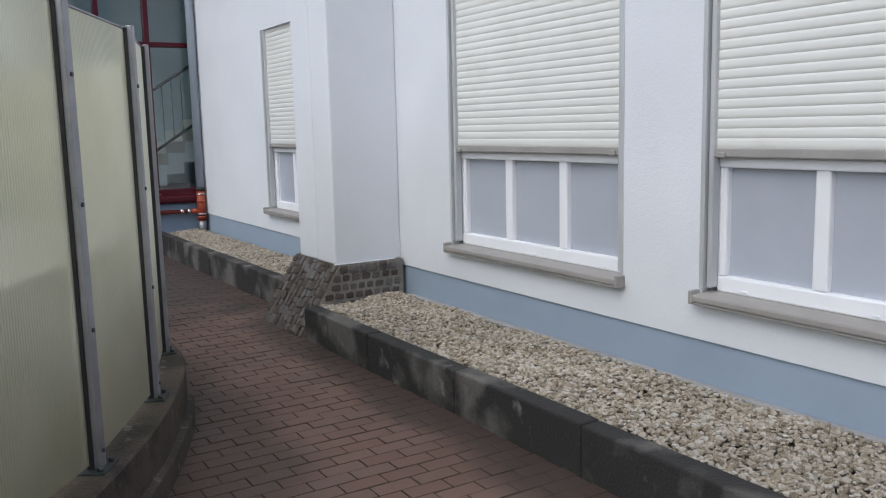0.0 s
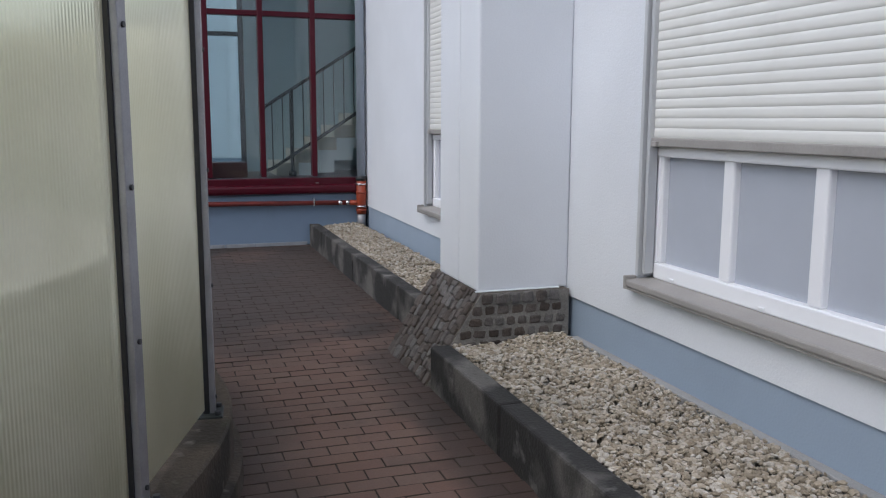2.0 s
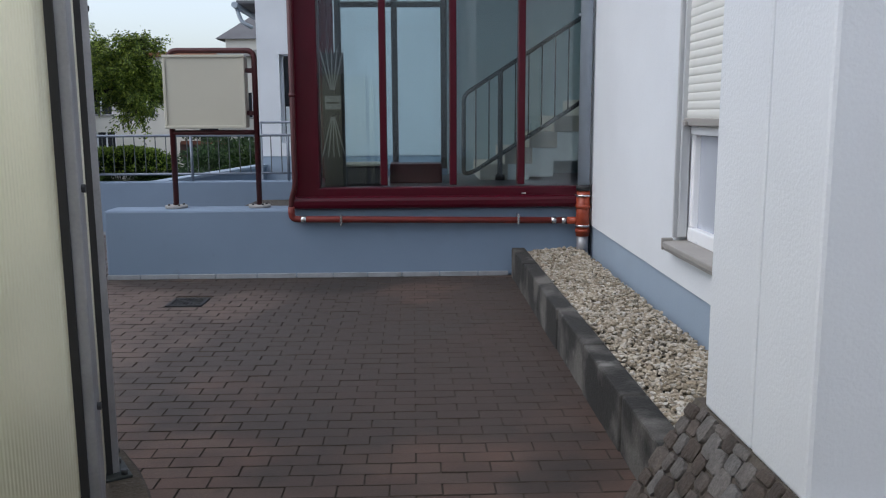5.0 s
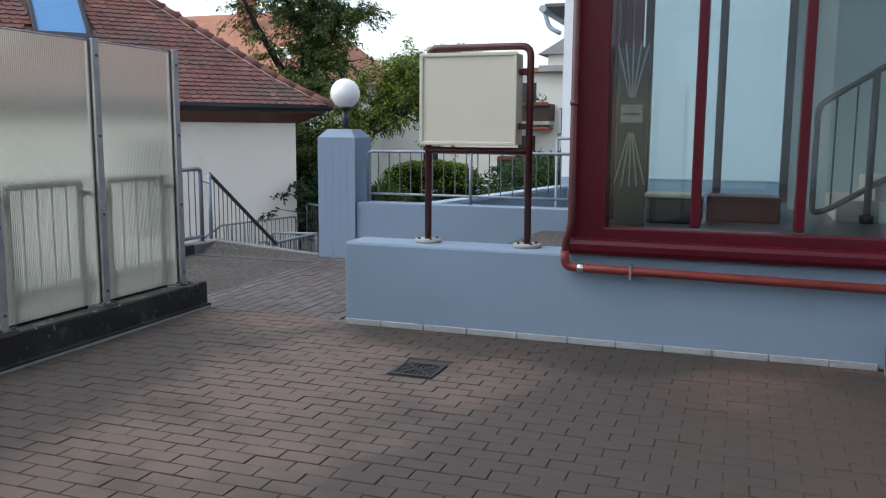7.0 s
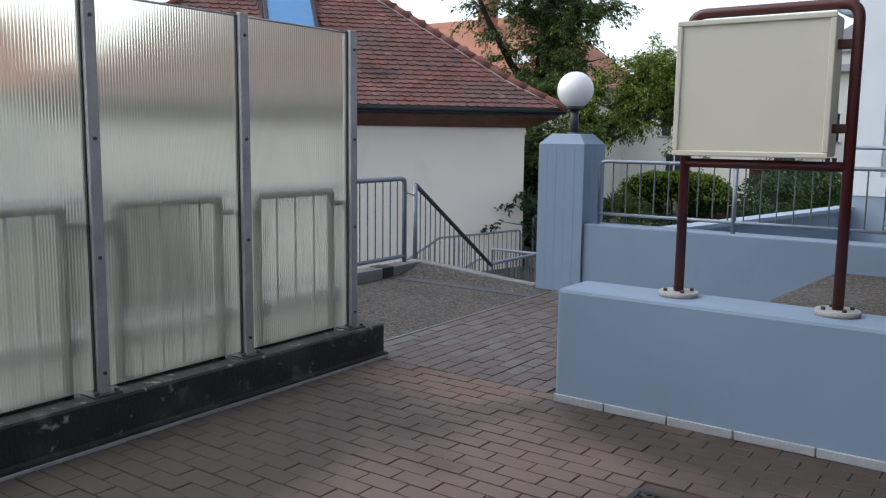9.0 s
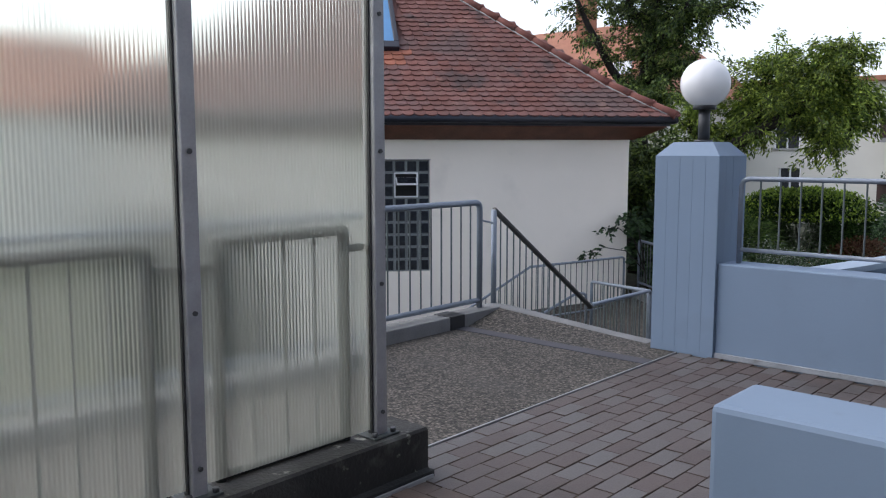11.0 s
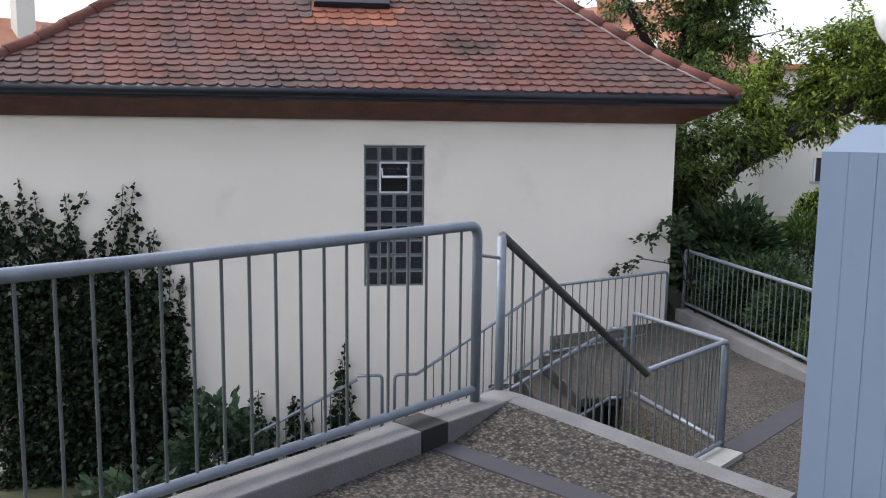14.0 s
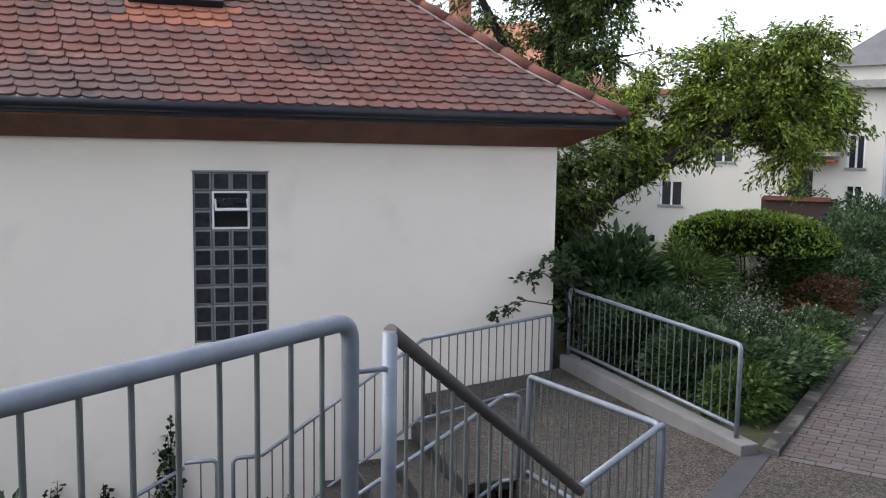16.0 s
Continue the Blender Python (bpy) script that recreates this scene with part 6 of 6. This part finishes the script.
part("downpipe", tube([(-6.4, FY - 0.1, -3), (-6.4, FY - 0.1, 4.6)], 0.08, 8), PIPE_GREY, flats)
old = thing("far_house", "old house with an orange tiled roof behind the tree", "house")
part("wall", box((-34, 44, -3.2), (-18.5, 54, 4.2)), FAR_WALL, old)
bm = bmesh.new()
rv = [bm.verts.new(p) for p in ((-35, 43.4, 3.9), (-17.6, 43.4, 3.9), (-17.6, 54.6, 3.9), (-35, 54.6, 3.9), (-35, 49, 8.0), (-21.5, 49, 8.0))]
for q in ((0, 1, 5, 4), (1, 2, 5), (2, 3, 4, 5), (3, 0, 4)):
    bm.faces.new([rv[i] for i in q])
part("roof", bm, FAR_TILE, old)
part("chimney", box((-25, 47, 7), (-24.2, 47.8, 9.6), 0.02), FAR_TILE, old)
west = thing("far_house", "distant house with an orange roof and a chimney", "house")
part("wall", box((-52, 20, -3.2), (-42, 31, 3.2)), FAR_WALL, west)
bm = bmesh.new()
rv = [bm.verts.new(p) for p in ((-52.5, 19.5, 3.1), (-41.5, 19.5, 3.1), (-41.5, 31.5, 3.1), (-52.5, 31.5, 3.1), (-47, 19.5, 6.9), (-47, 31.5, 6.9))]
for q in ((0, 1, 4), (1, 2, 5, 4), (2, 3, 5), (3, 0, 4, 5), (0, 3, 2, 1)):
    bm.faces.new([rv[i] for i in q])
part("roof", bm, FAR_TILE, west)
part("chimney", box((-46.2, 27.6, 5.5), (-45.4, 28.5, 8.3), 0.02), FAR_WALL, west)
part("roof_window", box((-21.4, 44.8, 5.0), (-20.4, 45.0, 5.6), 0.02), CHROME, old)

# ---------------------------------------------------------------- paving, piece by piece


def paver_mesh(lx, ly):
    """A paver with a chamfered top: the top face first, then its grimy edges."""
    c, h = 0.0024, 0.05
    v = [(-lx, -ly, -h), (lx, -ly, -h), (lx, ly, -h), (-lx, ly, -h), (-lx, -ly, -c), (lx, -ly, -c), (lx, ly, -c), (-lx, ly, -c),
         (-lx + c, -ly + c, 0), (lx - c, -ly + c, 0), (lx - c, ly - c, 0), (-lx + c, ly - c, 0)]
    f = [(8, 9, 10, 11)] + [(4 + i, 4 + (i + 1) % 4, 8 + (i + 1) % 4, 8 + i) for i in range(4)] + [(i, (i + 1) % 4, 4 + (i + 1) % 4, 4 + i) for i in range(4)]
    return v, f


def screen_edge(y):
    """How far to the left the open yard reaches at y."""
    ps = [(p[1], p[0]) for p in A_POSTS[:7]]
    if y >= 6.4:
        return -2.42
    return float(np.interp(y, [p[0] for p in ps], [p[1] for p in ps])) + 0.02


floor_ob = bpy.data.objects["floor_upper"]
rp = random.Random(3)
HX, HY = 0.0982, 0.0480
PV, PF = paver_mesh(HX, HY)
pav_me = bpy.data.meshes.new("paver")
pav_me.from_pydata(PV, [], PF)
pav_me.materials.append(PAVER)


def grimy(me):
    """Gives all but each paver's top the dirt of the joints."""
    me.materials.append(JOINT)
    n = len(PF)
    me.polygons.foreach_set("material_index", [1 if i % n else 0 for i in range(len(me.polygons))])


grimy(pav_me)
vs, fs, made = [], [], 0


def lay(x, y, turn, near, part_of=1.0):
    global made
    M = pose(x, y, rp.uniform(-0.0025, 0.001), rp.uniform(-0.45, 0.45), rp.uniform(-0.35, 0.35), turn + rp.uniform(-0.9, 0.9)) @ Matrix.Diagonal((part_of, 1, 1, 1))
    if near and made < 300:
        ob = new("paver", pav_me)
        ob.parent = floor_ob
        ob.matrix_local = M
        made += 1
    else:
        n0 = len(vs)
        vs.extend(tuple(M @ Vector(v)) for v in PV)
        fs.extend(tuple(n0 + i for i in f) for f in PF)


for r in range(123):
    y = -1.0 + r * 0.1
    x = -2.4 + (0.1 if r % 2 else 0.0)
    while x < 2.65:
        right = 2.38 if y < 6.45 else 2.62
        if screen_edge(y) < x < right:
            if abs(y - 10.22) < 0.18 and abs(x + 0.02) < 0.245:
                # cut to the drain's edges
                for a, b in ((x - 0.1, min(x + 0.1, -0.16)), (max(x - 0.1, 0.12), x + 0.1)):
                    if b - a > 0.015:
                        lay((a + b) / 2, y, 0, False, (b - a) / 0.2)
            else:
                lay(x, y, 0, 2.0 < y < 4.9)
        x += 0.2
main_vs, main_fs = vs, fs
vs, fs = [], []
for c in range(15):
    x = -2.40 + c * 0.1
    y = 11.35 + (0.1 if c % 2 else 0)
    if c % 2 and x < -1.02:
        lay(x, 11.30, 90, False, 0.5)
    while y < 13.95:
        if x < -1.02 or y > 11.55:
            lay(x, y, 90, False)
        y += 0.2
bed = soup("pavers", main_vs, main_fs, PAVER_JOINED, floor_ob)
grimy(bed.data)
tagged(bed, kind="stuff")
bed = soup("pavers", vs, fs, GREY_PAVER, floor_ob)
grimy(bed.data)
tagged(bed, kind="stuff")
vs2, fs2 = [], []
r = 0
y = 19.42
while y < 40:
    x = -4.08 + (0.1 if r % 2 else 0)
    while x < -0.6:
        n0 = len(vs2)
        dz = LOW + rp.uniform(-0.002, 0.002)
        vs2.extend((x + v[0], y + v[1], dz + v[2]) for v in PV)
        fs2.extend(tuple(n0 + i for i in f) for f in PF)
        x += 0.2
    y += 0.1
    r += 1
bed = soup("pavers", vs2, fs2, GREY_PAVER, bpy.data.objects["road_lower"])
grimy(bed.data)
tagged(bed, kind="stuff")
